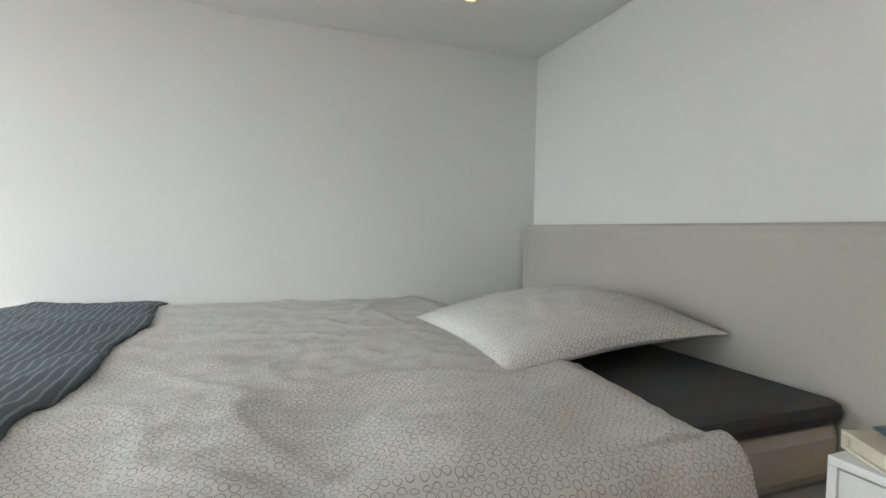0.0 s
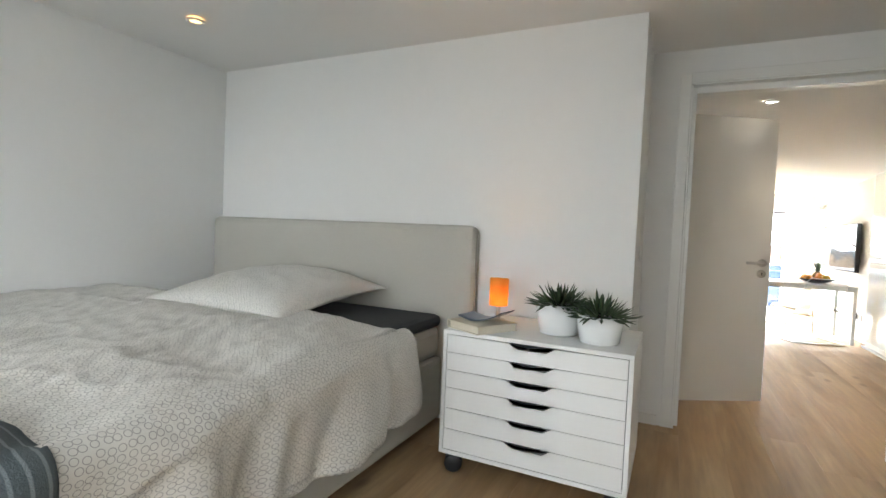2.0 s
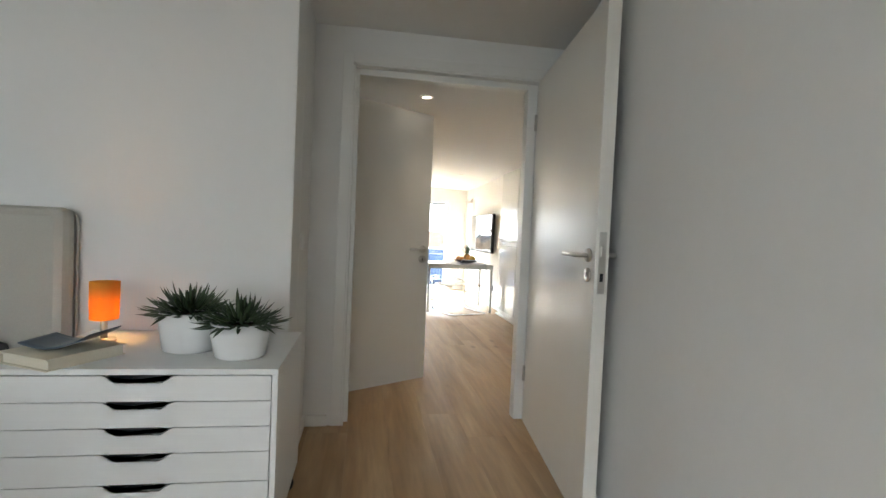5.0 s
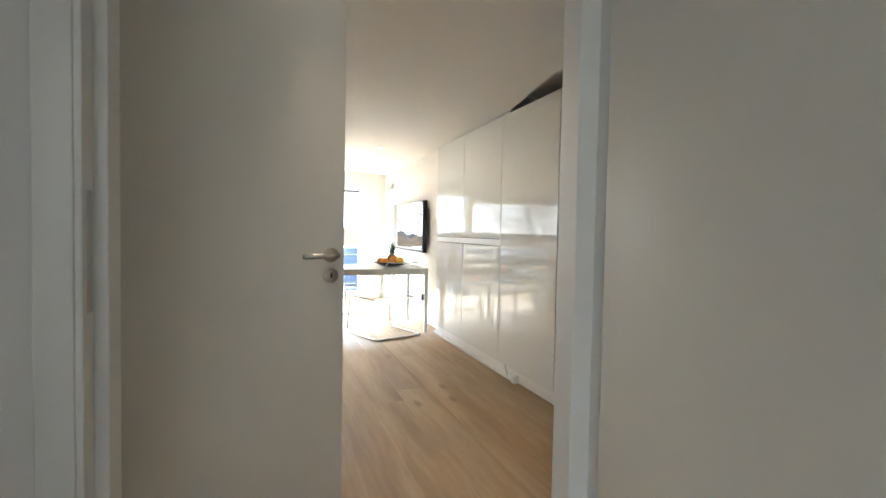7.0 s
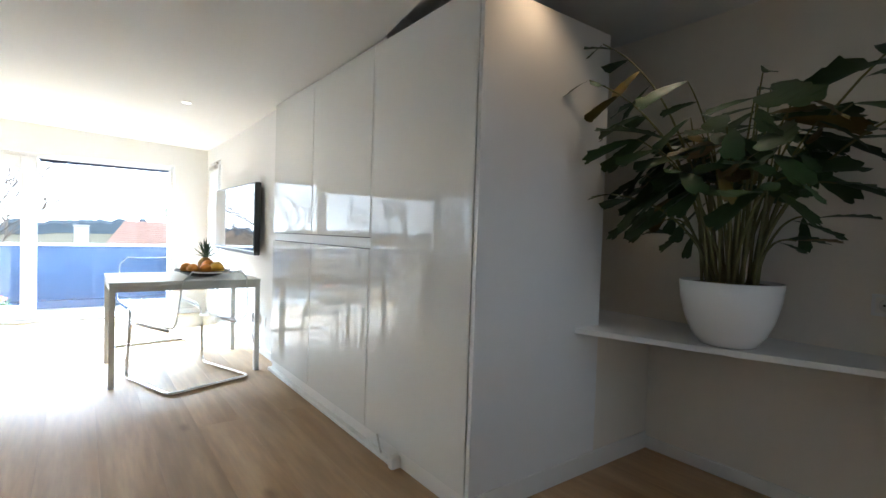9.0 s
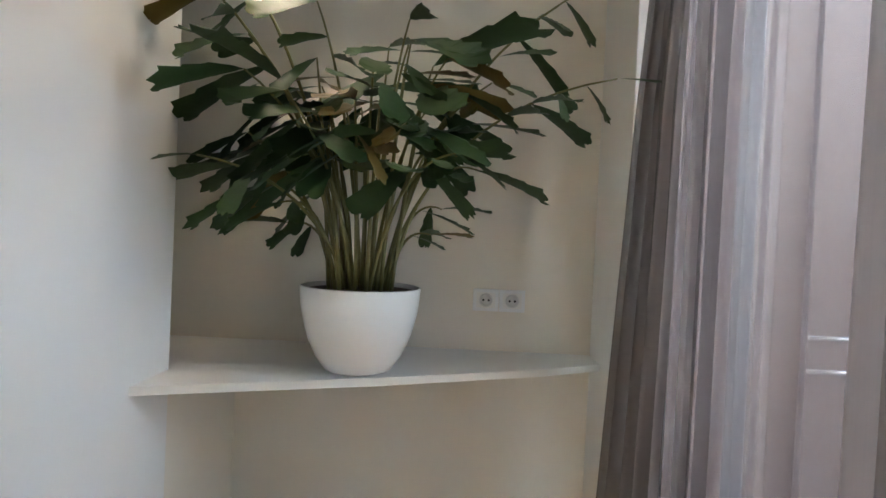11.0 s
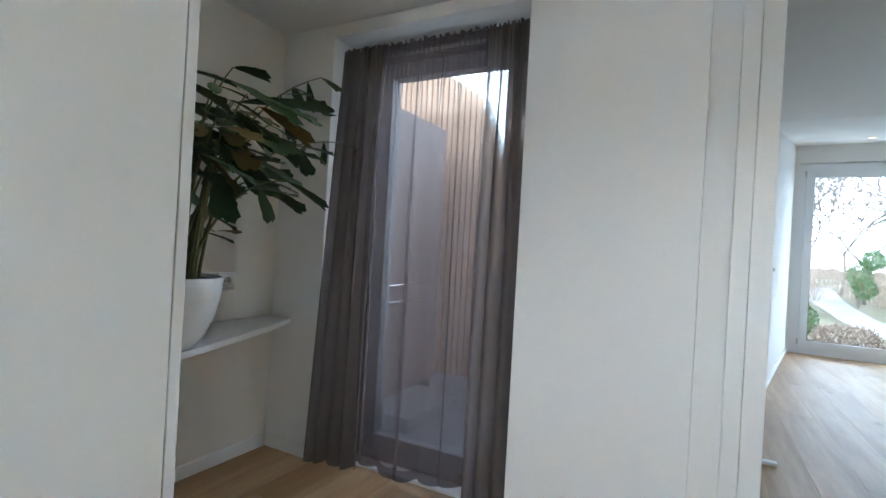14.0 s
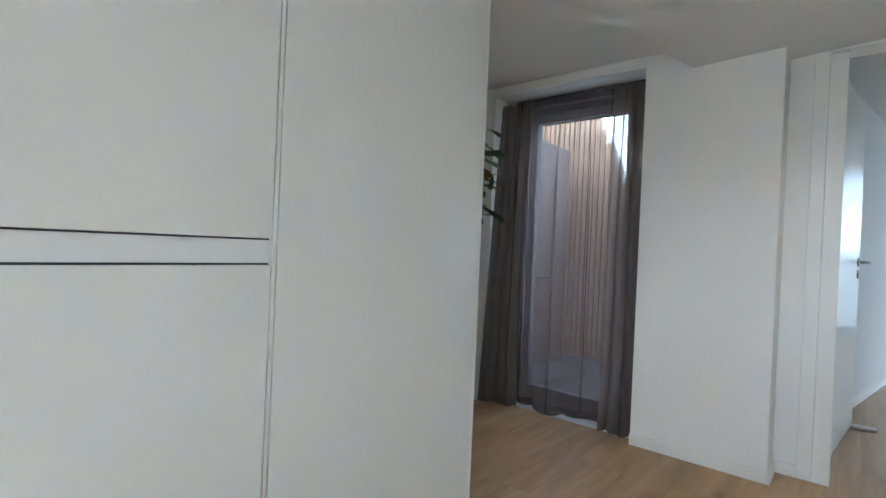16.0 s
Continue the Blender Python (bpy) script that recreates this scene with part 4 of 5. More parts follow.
downlight(-1.82, 0.76, BED_CEIL - 0.001, SPOTW, "small warm recessed downlight over the bed")
downlight(0.66, 0.45, BED_CEIL + 0.016, SPOTW, "small warm recessed downlight by the door")
downlight(0.38, -2.2, 2.432, SPOTW, "small warm recessed downlight near the glazed doors")
for x, y in ((1.11, 2.74), (2.10, 6.55), (2.14, 8.56), (0.9, 4.9)):
    downlight(x, y, lz(x, y) - 0.003, SPOTN, "small white recessed downlight in the living ceiling")
downlight(2.83, 3.55, 2.099, SPOTW, "small warm recessed downlight over the niche")
spot = new("niche_spot", bpy.data.lights.new("niche_spot", "SPOT"))
spot.data.energy, spot.data.color, spot.data.spot_size, spot.data.spot_blend, spot.data.shadow_soft_size = 3.2, (1.0, 0.66, 0.36), radians(125), 0.7, 0.03
spot.matrix_world = look((2.83, 3.55, 2.085), (2.86, 3.58, 0))
downlight(3.30, 3.42, 2.099, SPOTW, "small warm recessed downlight over the palm")
spot = new("palm_spot", bpy.data.lights.new("palm_spot", "SPOT"))
spot.data.energy, spot.data.color, spot.data.spot_size, spot.data.spot_blend, spot.data.shadow_soft_size = 3.0, (1.0, 0.76, 0.52), radians(122), 0.9, 0.06
spot.matrix_world = look((3.30, 3.42, 2.085), (3.26, 2.95, 0))
spot = new("passage_spot", bpy.data.lights.new("passage_spot", "SPOT"))
spot.data.energy, spot.data.color, spot.data.spot_size, spot.data.spot_blend, spot.data.shadow_soft_size = 11.5, (1.0, 0.86, 0.68), radians(88), 0.9, 0.06
spot.matrix_world = look((1.11, 2.74, lz(1.11, 2.74) - 0.02), (1.85, 2.42, 0))
sm = thing("smoke_detector", pose(0.805, 0.83, BED_CEIL + 0.013), "round white smoke detector on the ceiling", "smoke detector")
bm = bmesh.new()
lathe(bm, [(0, -0.035), (0.045, -0.033), (0.052, -0.022), (0.054, -0.0), (0, 0.0)], 32, close=False)
part("housing", bm, PVC, sm, smooth=True)
bm = bmesh.new()
lathe(bm, [(0.0545, -0.012), (0.0545, -0.018)], 32, close=False)
part("vent_slot", bm, DARKGAP, sm)

# ---- tall cupboards and niche ----
FX, PY, TOPZ = 2.605, 3.687, 1.965
GRP = "row of gloss cupboards"
def cupboard(y0, y1, label, split):
    t = thing("tall_cupboard", pose(0, 0, 0), label, "cupboard", GRP)
    part("carcass", boxes((FX + 0.022, 3.34, y0, y1, 0.075, TOPZ)), SATIN, t, bevel=0.001)
    if split:
        part("door", boxes((FX, FX + 0.020, y0 + 0.002, y1 - 0.002, 1.026, TOPZ - 0.004)), GLOSS, t, "upper gloss door", bevel=0.0015)
        part("door", boxes((FX, FX + 0.020, y0 + 0.002, y1 - 0.002, 0.08, 0.966)), GLOSS, t, "lower gloss door", bevel=0.0015)
        part("grip_rail", boxes((FX + 0.016, FX + 0.022, y0, y1, 0.970, 1.022)), SATIN, t, "white recessed grip rail")
        part("shadow_gap", boxes((FX + 0.012, FX + 0.022, y0 + 0.002, y1 - 0.002, 0.966, 0.970)), DARKGAP, t)
        part("shadow_gap", boxes((FX + 0.012, FX + 0.022, y0 + 0.002, y1 - 0.002, 1.022, 1.026)), DARKGAP, t)
    else:
        part("door", boxes((FX, FX + 0.020, y0 + 0.002, y1 - 0.002, 0.08, TOPZ - 0.004)), GLOSS, t, "full-height gloss door", bevel=0.0015)
    return t


cupboard(PY + 0.022, 4.485, "tall high-gloss white cupboard with one full-height door", False)
cupboard(4.497, 5.262, "high-gloss white cupboard with upper and lower doors", True)
cupboard(5.264, 6.0, "high-gloss white cupboard beside the table", True)
ep = thing("edge_profile", pose(0, 0, 0), "slim white edge profile between two cupboards", "profile")
part("strip", boxes((FX + 0.001, FX + 0.030, 4.4862, 4.4958, 0.08, TOPZ - 0.004)), TRIM, ep, bevel=0.001)
pn = thing("end_panel", pose(0, 0, 0), "matt white end panel of the cupboards", "panel")
part("board", boxes((FX + 0.003, 3.355, PY, PY + 0.020, 0.0, TOPZ + 0.002)), SATIN, pn, bevel=0.0015)
part("plinth_strip", boxes((FX + 0.003, 3.776, PY - 0.010, PY - 0.001, 0, 0.085)), TRIM, pn, bevel=0.002)
pl2 = thing("plinth", pose(0, 0, 0), "white plinth board under the cupboards, its clip end loose", "plinth")
part("board", boxes((FX + 0.012, FX + 0.028, PY + 0.022, 6.0, 0.0, 0.073)), TRIM, pl2)
part("floor_strip", boxes((FX - 0.022, FX + 0.010, 4.20, 6.0, 0.0, 0.022)), TRIM, pl2, "low white strip on the floor", bevel=0.003)
part("strip_end", boxes((FX - 0.035, FX + 0.010, 4.165, 4.20, 0.0, 0.055)), TRIM, pl2, bevel=0.004)
cl = thing("cable_clip", pose(FX - 0.012, 4.30, 0.022, 0, 0, 0), "small grey steel clip leaning on the plinth", "clip")
bm = bmesh.new()
tube(bm, bend([(0, 0, 0.0), (-0.006, 0.02, 0.05), (0.002, 0.05, 0.07)], 0.02), 0.005, 8)
part("wire", bm, STEEL, cl, smooth=True)
setting("wall_niche_north", boxes((3.356, 3.79, PY + 0.001, 4.55, -0.1, 0.64)), WARM_WALL, "white wall below the shelf")

sh = thing("wall_shelf", pose(0, 0, 0), "white tapering shelf board built into the niche", "shelf")
bm = bmesh.new()
prism(bm, [(3.185, 3.699), (3.372, 3.10), (3.558, 2.60), (3.655, 2.402), (3.789, 2.402), (3.789, 4.54), (3.357, 4.54), (3.357, 3.699)], 0.641, 0.664)
part("board", bm, SATIN, sh, bevel=0.002)
bm = bmesh.new()
prism(bm, [(3.1835, 3.698), (3.3705, 3.099), (3.5565, 2.599), (3.558, 2.60), (3.372, 3.10), (3.185, 3.699)], 0.6415, 0.6635)
part("front_edging", bm, TRIM, sh, "thin white edging strip")

def socket(t, y, x=3.79):
    part("plate", boxes((x - 0.010, x, y - 0.0463, y + 0.0463, 0.808, 0.888)), PVC, t, bevel=0.002)
    part("insert", boxes((x - 0.0115, x - 0.010, y - 0.034, y + 0.034, 0.8205, 0.8755)), TRIM, t, bevel=0.0006)
    bm = bmesh.new()
    lathe(bm, [(0.0, 0.0118), (0.0185, 0.0119), (0.0195, 0.0195), (0.0235, 0.0195), (0.0245, 0.0114)], 28, close=False)
    s = part("socket_well", bm, SOCKG, t, "round earthed socket well", smooth=True, at=pose(x, y, 0.848, 0, -90, 0))
    for dy in (-0.0095, 0.0095):
        bm = bmesh.new()
        lathe(bm, [(0.0, 0.0126), (0.0042, 0.0126)], 10, close=False)
        part("pin_hole", bm, BLACKP, s, at=pose(0, dy, 0))


so = thing("double_socket", pose(0, 0, 0), "white double power socket on the niche wall", "socket")
for y in (2.785, 2.690):
    socket(so, y)

# curtain
def curtain(name, x0, x1, folds, seed, spread, label, bulge=0.0, lap=1.0, lift=0.0, cloth=VOILE):
    """A hanging voile: fine gathers at its heading open into broad folds that lap over themselves here and there."""
    t = thing(name, pose(0, 2.37, 0), label, "curtain", "sheer curtains")
    pitch = (x1 - x0) / folds
    def fn(u, v):
        z = 1.972 - 1.945 * v
        open_ = smooth(0.02, 0.30, v)
        a = seed + 2 * math.pi * folds * (u + 0.055 * noise.noise((u * 5.0, seed, 0.0)) + 0.02 * v * noise.noise((u * 3.0, seed, v * 1.5)))
        g = seed * 2 + 2 * math.pi * folds * 4.3 * u
        k = max(0.05, 0.55 + 0.9 * noise.noise((u * folds * 0.9, seed, 7.0)))
        x = x0 + (x1 - x0) * u + lap * pitch * 0.30 * k * math.sin(a) * open_
        x += pitch * 0.05 * math.sin(g) * (1 - open_) + (spread * v ** 1.3 * (u if spread > 0 else 1 - u)) + 0.010 * v * noise.noise((u * 3, v * 2, seed))
        y = (0.011 + 0.017 * k) * math.cos(a) * (0.25 + 0.75 * open_) + 0.006 * math.sin(g) * (1 - open_) + bulge * v * (0.4 + 0.6 * u)
        z += 0.010 * math.sin(g * 0.7) * smooth(0.02, 0.0, v) + v * (0.010 * math.sin(0.45 * a + 1.0) + lift * (0.5 + 0.5 * math.sin(5.5 * u + seed)))
        return x, y, z
    n = max(60, int(folds * 30))
    grid_cloth("cloth", fn, n, 48, cloth, t)
    def hem(u, v):
        x, y, z = fn(u, 1.0 - 0.025 * v)
        return x, y - 0.003, z
    grid_cloth("hem", hem, n, 2, cloth, t)
    def head(u, v):
        x, y, z = fn(u, 0.05 * v)
        return x, y - 0.004, z + 0.003
    grid_cloth("heading_tape", head, n, 3, cloth, t)
    return t


curtain("curtain", 3.19, 3.42, 4, 0.4, 0.04, "taupe sheer curtain gathered at the niche side", 0.09, 0.8, 0.0, VOILE2)
curtain("curtain", 2.66, 3.30, 6, 1.7, 0.0, "taupe sheer curtain drawn across the glazed door", 0.015, 1.25, 0.05)
curtain("curtain", 2.497, 2.675, 3, 2.6, 0.0, "taupe sheer curtain gathered at the wall side", 0.02, 0.8, 0.0, VOILE2)
cr = thing("curtain_rail", pose(0, 0, 0), "slim white curtain rail in the recess", "curtain rail")
part("rail", boxes((2.495, 3.465, 2.318, 2.330, 1.935, 1.95)), PVC, cr, bevel=0.003)

# ---- palm ----
def fishtail(name, length, width, seed, material=None):
    """A ragged wedge-shaped leaflet, folded along its middle."""
    rnd = random.Random(seed)
    n = 8
    bm = bmesh.new()
    def sag(f):
        return -0.14 * length * f * f
    spine = [bm.verts.new((length * t / n, 0, sag(t / n))) for t in range(n + 1)]
    for sign in (-1, 1):
        row = []
        for t in range(1, n + 1):
            f = t / n
            w = width * (0.16 + 0.84 * math.sin(min(1.0, f * 1.15) * 1.45)) * rnd.uniform(0.90, 1.08) * (1.0 if t % 2 else 0.86)
            lead = 0.10 if t % 2 else -0.02
            row.append(bm.verts.new((length * (f + lead * f) * rnd.uniform(0.97, 1.02), sign * w, 0.24 * w + sag(f) - 0.05 * width * rnd.random())))
        tips = [bm.verts.new((length * (1.02 + 0.10 * rnd.random()), sign * width * q, 0.18 * width * q + sag(1.06))) for q in (0.18, 0.40, 0.66)]
        ring = [(spine[0], spine[1], row[0])] + [(spine[i], spine[i + 1], row[i], row[i - 1]) for i in range(1, n)]
        ring += [(spine[n], tips[0], tips[1]), (spine[n], tips[1], row[-1]), (tips[1], tips[2], row[-1])]
        for q in ring:
            bm.faces.new(q if sign < 0 else q[::-1])
    me = bpy.data.meshes.new(name)
    bm.to_mesh(me)
    bm.free()
    me.materials.append(material or LEAF)
    me.polygons.foreach_set("use_smooth", [True] * len(me.polygons))
    return me


LEAFLETS = [fishtail("leaflet", 0.168, 0.036, 11), fishtail("leaflet", 0.213, 0.038, 12), fishtail("leaflet", 0.134, 0.033, 13),
            fishtail("leaflet", 0.246, 0.044, 14), fishtail("leaflet", 0.179, 0.027, 15), fishtail("leaflet", 0.146, 0.041, 16),
            fishtail("leaflet", 0.235, 0.033, 17), fishtail("leaflet", 0.202, 0.046, 18), fishtail("leaflet", 0.190, 0.037, 19, OLDLEAF), fishtail("leaflet", 0.224, 0.030, 20)]
palm = thing("potted_palm", pose(3.455, 3.18, 0.664), "large fishtail palm in a white pot on the shelf", "potted plant")
bm = bmesh.new()
lathe(bm, [(0, 0), (0.080, 0), (0.098, 0.006), (0.126, 0.045), (0.152, 0.105), (0.169, 0.175), (0.176, 0.244), (0.169, 0.247), (0.165, 0.230), (0.0, 0.230)], 64, close=False)
part("pot", bm, CERAM, palm, "white matt round-bellied pot", smooth=True)
bm = bmesh.new()
lathe(bm, [(0, 0.238), (0.08, 0.237), (0.167, 0.233)], 40, close=False)
part("soil", bm, SOIL, palm)
prnd = random.Random(7)


def stem(points, r0=0.0065, r1=0.0025):
    bm = bmesh.new()
    p = [Vector(q) for q in points]
    line = []
    for i in range(13):
        t = i / 12
        a, b = p[0].lerp(p[1], t), p[1].lerp(p[2], t)
        line.append(a.lerp(b, t))
    tube(bm, line, r0, 7, r1)
    part("stem", bm, STEM, palm, smooth=True)
    return line


def leaflet(p, yaw, pitch, roll, size, k):
    ob = new("leaflet", LEAFLETS[k % len(LEAFLETS)])
    ob.parent = palm
    ob.matrix_basis = pose(*p, 0, 0, yaw) @ pose(0, 0, 0, 0, -pitch, 0) @ pose(0, 0, 0, roll) @ Matrix.Scale(size, 4)


def frond(base, mid, tip, n, size, start=0.55):
    """A stem with leaflets along its outer part, in alternating pairs and one at the end."""
    line = stem((base, mid, tip))
    d = line[-1] - line[-4]
    yaw = math.degrees(math.atan2(d.y, d.x))
    for i in range(n):
        f = start + (1 - start) * i / max(1, n - 1)
        k = min(12, int(f * 12))
        side = 1 if i % 2 else -1
        last = i == n - 1
        leaflet(line[k], yaw + (0 if last else side * prnd.uniform(35, 80)), prnd.uniform(-42, 10), prnd.uniform(-35, 35), size * prnd.uniform(0.75, 1.2), prnd.randrange(len(LEAFLETS)))


for i in range(30):
    a = i * 2.39996
    r = 0.10 * math.sqrt((i + 0.5) / 30)
    base = (r * math.cos(a), r * math.sin(a), 0.236)
    reach = prnd.uniform(0.10, 0.40)
    h = prnd.uniform(0.52, 0.84) - 0.40 * max(0, reach - 0.2)
    dx, dy = math.cos(a) * reach * 0.58 - 0.07, math.sin(a) * reach * 1.05
    frond(base, (dx * 0.22 + base[0], dy * 0.22 + base[1], 0.236 + h * 0.66), (dx, dy, 0.236 + h * 0.88), prnd.choice((3, 4, 4, 5)), prnd.uniform(0.9, 1.35), 0.70)
# low side shoots
for a, h, reach in ((-60, 0.30, 0.26), (100, 0.34, 0.30), (-100, 0.42, 0.33), (80, 0.22, 0.24), (-80, 0.20, 0.20), (120, 0.28, 0.24)):
    c, s = math.cos(radians(a)), math.sin(radians(a))
    frond((c * 0.08, s * 0.08, 0.236), (c * reach * 0.5, s * reach * 0.5, 0.236 + h), (c * reach, s * reach, 0.236 + h * 0.85), 3, 0.75, 0.7)
# long arching fronds towards the curtain and the cupboards
frond((0.02, -0.05, 0.236), (-0.02, -0.20, 0.78), (-0.13, -0.68, 0.84), 7, 0.72, 0.72)
frond((0.03, -0.06, 0.236), (0.0, -0.18, 0.90), (-0.06, -0.62, 1.12), 7, 0.78, 0.70)
frond((-0.02, 0.06, 0.236), (-0.06, 0.16, 0.90), (-0.33, 0.44, 1.04), 5, 0.85, 0.72)
frond((-0.02, 0.05, 0.236), (-0.04, 0.18, 1.05), (-0.22, 0.46, 1.22), 5, 0.95, 0.70)
frond((0.0, 0.0, 0.236), (-0.04, 0.05, 0.8), (-0.16, 0.12, 1.0), 4, 1.0, 0.72)
frond((0.0, -0.02, 0.236), (0.0, -0.05, 0.8), (-0.12, -0.12, 0.98), 4, 0.95, 0.72)
frond((-0.05, 0.03, 0.236), (-0.12, 0.12, 0.55), (-0.20, 0.40, 0.58), 4, 0.95, 0.74)
frond((-0.05, -0.03, 0.236), (-0.14, -0.10, 0.60), (-0.26, -0.26, 0.60), 4, 0.9, 0.72)

# ---- dining corner ----
tb = thing("dining_table", pose(1.60, 6.03, 0), "white rectangular dining table with slim legs", "table")
TX, TY, TH = 0.93, 0.75, 0.678
part("tabletop", boxes((0, TX, 0, TY, TH - 0.022, TH)), SATIN, tb, bevel=0.003)
part("apron", boxes((0.03, TX - 0.03, 0.004, 0.022, TH - 0.062, TH - 0.022)), SATIN, tb)
part("apron", boxes((0.03, TX - 0.03, TY - 0.022, TY - 0.004, TH - 0.062, TH - 0.022)), SATIN, tb)
part("apron", boxes((0.004, 0.022, 0.03, TY - 0.03, TH - 0.062, TH - 0.022)), SATIN, tb)
part("apron", boxes((TX - 0.022, TX - 0.004, 0.03, TY - 0.03, TH - 0.062, TH - 0.022)), SATIN, tb)
for x in (0.002, TX - 0.036):
    for y in (0.002, TY - 0.036):
        part("leg", boxes((x, x + 0.034, y, y + 0.034, 0, TH - 0.022)), SATIN, tb, bevel=0.003)


def cantilever_chair(m, label):
    """Chrome bent-tube base with a clear shell; local +y is the way it faces."""
    t = thing("dining_chair", m, label, "chair", "chairs at the table")
    w, f, b, h = 0.27, 0.30, -0.26, 0.385
    bm = bmesh.new()
    tube(bm, bend([(-w * 0.88, b + 0.10, h + 0.002), (-w * 0.92, f, h), (-w, f + 0.02, 0.012), (-w * 1.02, b, 0.012), (w * 1.02, b, 0.012), (w, f + 0.02, 0.012), (w * 0.92, f, h), (w * 0.88, b + 0.10, h + 0.002)], 0.06, 8), 0.0115, 12)
    part("frame", bm, CHROME, t, "bent chrome tube frame", smooth=True)
    def shell(u, v):
        x = (u - 0.5) * 2
        if v < 0.55:
            y = 0.31 - 0.50 * v / 0.55
            z = h + 0.014 + 0.018 * smooth(0.1, 0.0, v) * -1 + 0.010 * x * x
        else:
            k = (v - 0.55) / 0.45
            ang = min(1.0, k / 0.35) * 1.36
            y = -0.19 - 0.10 * math.sin(ang) - 0.07 * max(0, k - 0.35)
            z = h + 0.014 + 0.10 * (1 - math.cos(ang)) + 0.40 * max(0, k - 0.30) + 0.010 * x * x
            y += 0.035 * x * x * k
        wd = 0.245 * (1 - 0.10 * smooth(0.6, 1.0, v)) * (1 - 0.25 * smooth(0.93, 1.0, v) * abs(x) ** 3)
        return x * wd, y, z
    grid_cloth("shell", shell, 20, 40, PLEXI, t, "clear acrylic seat and back", thick=0.008)
    bm = bmesh.new()
    tube(bm, [shell(i / 20, 1.0) for i in range(21)], 0.005, 8)
    part("top_edge", bm, SATIN, t, "milky edge of the shell", smooth=True)
    bm = bmesh.new()
    tube(bm, [shell(0.0, i / 30) for i in range(31)], 0.004, 6)
    part("side_edge", bm, SATIN, t, smooth=True)
    bm = bmesh.new()
    tube(bm, [shell(1.0, i / 30) for i in range(31)], 0.004, 6)
    part("side_edge", bm, SATIN, t, smooth=True)
    return t


cantilever_chair(pose(2.07, 6.03, 0, 0, 0, 20), "clear acrylic chair on a chrome cantilever frame, pushed under the table")
cantilever_chair(pose(1.98, 7.05, 0, 0, 0, 186), "clear acrylic cantilever chair behind the table")

bw = thing("fruit_bowl", pose(2.20, 6.36, TH), "dark shallow bowl of fruit on the table", "bowl")
bm = bmesh.new()
lathe(bm, [(0, 0), (0.075, 0), (0.11, 0.010), (0.19, 0.045), (0.196, 0.050), (0.188, 0.050), (0.11, 0.018), (0, 0.012)], 40, close=False)
part("dish", bm, BOWLM, bw, smooth=True)
frnd = random.Random(3)
for i, (x, y, r, mt, nm) in enumerate(((-0.08, -0.06, 0.042, ORANGE, "orange"), (0.0, -0.09, 0.042, ORANGE, "orange"), (0.08, -0.07, 0.050, MANGO, "mango"), (0.11, 0.02, 0.042, ORANGE, "orange"),
                                       (-0.11, 0.02, 0.042, ORANGE, "orange"), (0.03, -0.02, 0.045, ORANGE, "orange"))):
    bm = bmesh.new()
    bmesh.ops.create_uvsphere(bm, u_segments=20, v_segments=14, radius=r)
    for v in bm.verts:
        v.co.x *= 1.5 if nm == "mango" else 1.0
        v.co += v.normal * 0.002 * noise.noise(v.co * 30)
    f = part(nm, bm, mt, None, smooth=True)
    f.matrix_basis = pose(2.20 + x, 6.36 + y, TH + 0.014 + r + (0.022 if i == 5 else 0), 0, 0, frnd.uniform(0, 180))
    tagged(f, "ripe " + ("yellow mango" if nm == "mango" else "round orange") + " lying in the bowl", "fruit", "fruit in the bowl")
pa = thing("pineapple", pose(2.23, 6.44, TH + 0.012), "ripe pineapple standing in the fruit bowl", "fruit")
bm = bmesh.new()
bmesh.ops.create_uvsphere(bm, u_segments=20, v_segments=16, radius=0.055)
for v in bm.verts:
    v.co.z = v.co.z * 1.15 + 0.064
part("body", bm, PINEA, pa, smooth=True)
pleaf = [blade_mesh("crown_leaf", 0.13, 0.012, 0.02, PGREEN), blade_mesh("crown_leaf", 0.10, 0.012, -0.02, PGREEN)]
for i in range(26):
    ob = new("crown_leaf", pleaf[i % 2])
    ob.parent = pa
    ob.matrix_basis = pose(0, 0, 0.118 + 0.0012 * i, 0, -(25 + 2.2 * i), i * 137.5)

tv = thing("television", pose(0, 0, 0), "flat black television on the wall, switched off", "television")
part("cabinet", boxes((2.605, 2.655, 6.50, 7.95, 0.825, 1.435)), BLACKP, tv, bevel=0.006)
part("screen", boxes((2.6025, 2.605, 6.515, 7.935, 0.870, 1.423)), SCREEN, tv, "glossy dark screen")
part("trim_strip", boxes((2.600, 2.605, 6.505, 7.945, 0.852, 0.862)), STEEL, tv, "silver strip under the screen")
part("wall_mount", boxes((2.655, 2.69, 6.9, 7.5, 1.0, 1.3)), BLACKP, tv)
so2 = thing("wall_socket", pose(0, 0, 0), "white wall socket with a plugged-in charger", "socket")
for y in (6.42, 6.55):
    part("plate", boxes((2.682, 2.69, y, y + 0.08, 0.24, 0.32)), PVC, so2, bevel=0.002)
part("plug", boxes((2.63, 2.682, 6.565, 6.615, 0.255, 0.33)), BLACKP, so2, "black plug", bevel=0.005)
bm = bmesh.new()
tube(bm, bend([(2.645, 6.59, 0.255), (2.63, 6.59, 0.12), (2.66, 6.62, 0.012), (2.672, 7.5, 0.012)], 0.05), 0.004, 8)
part("cable", bm, PVC, so2, "white cable", smooth=True)

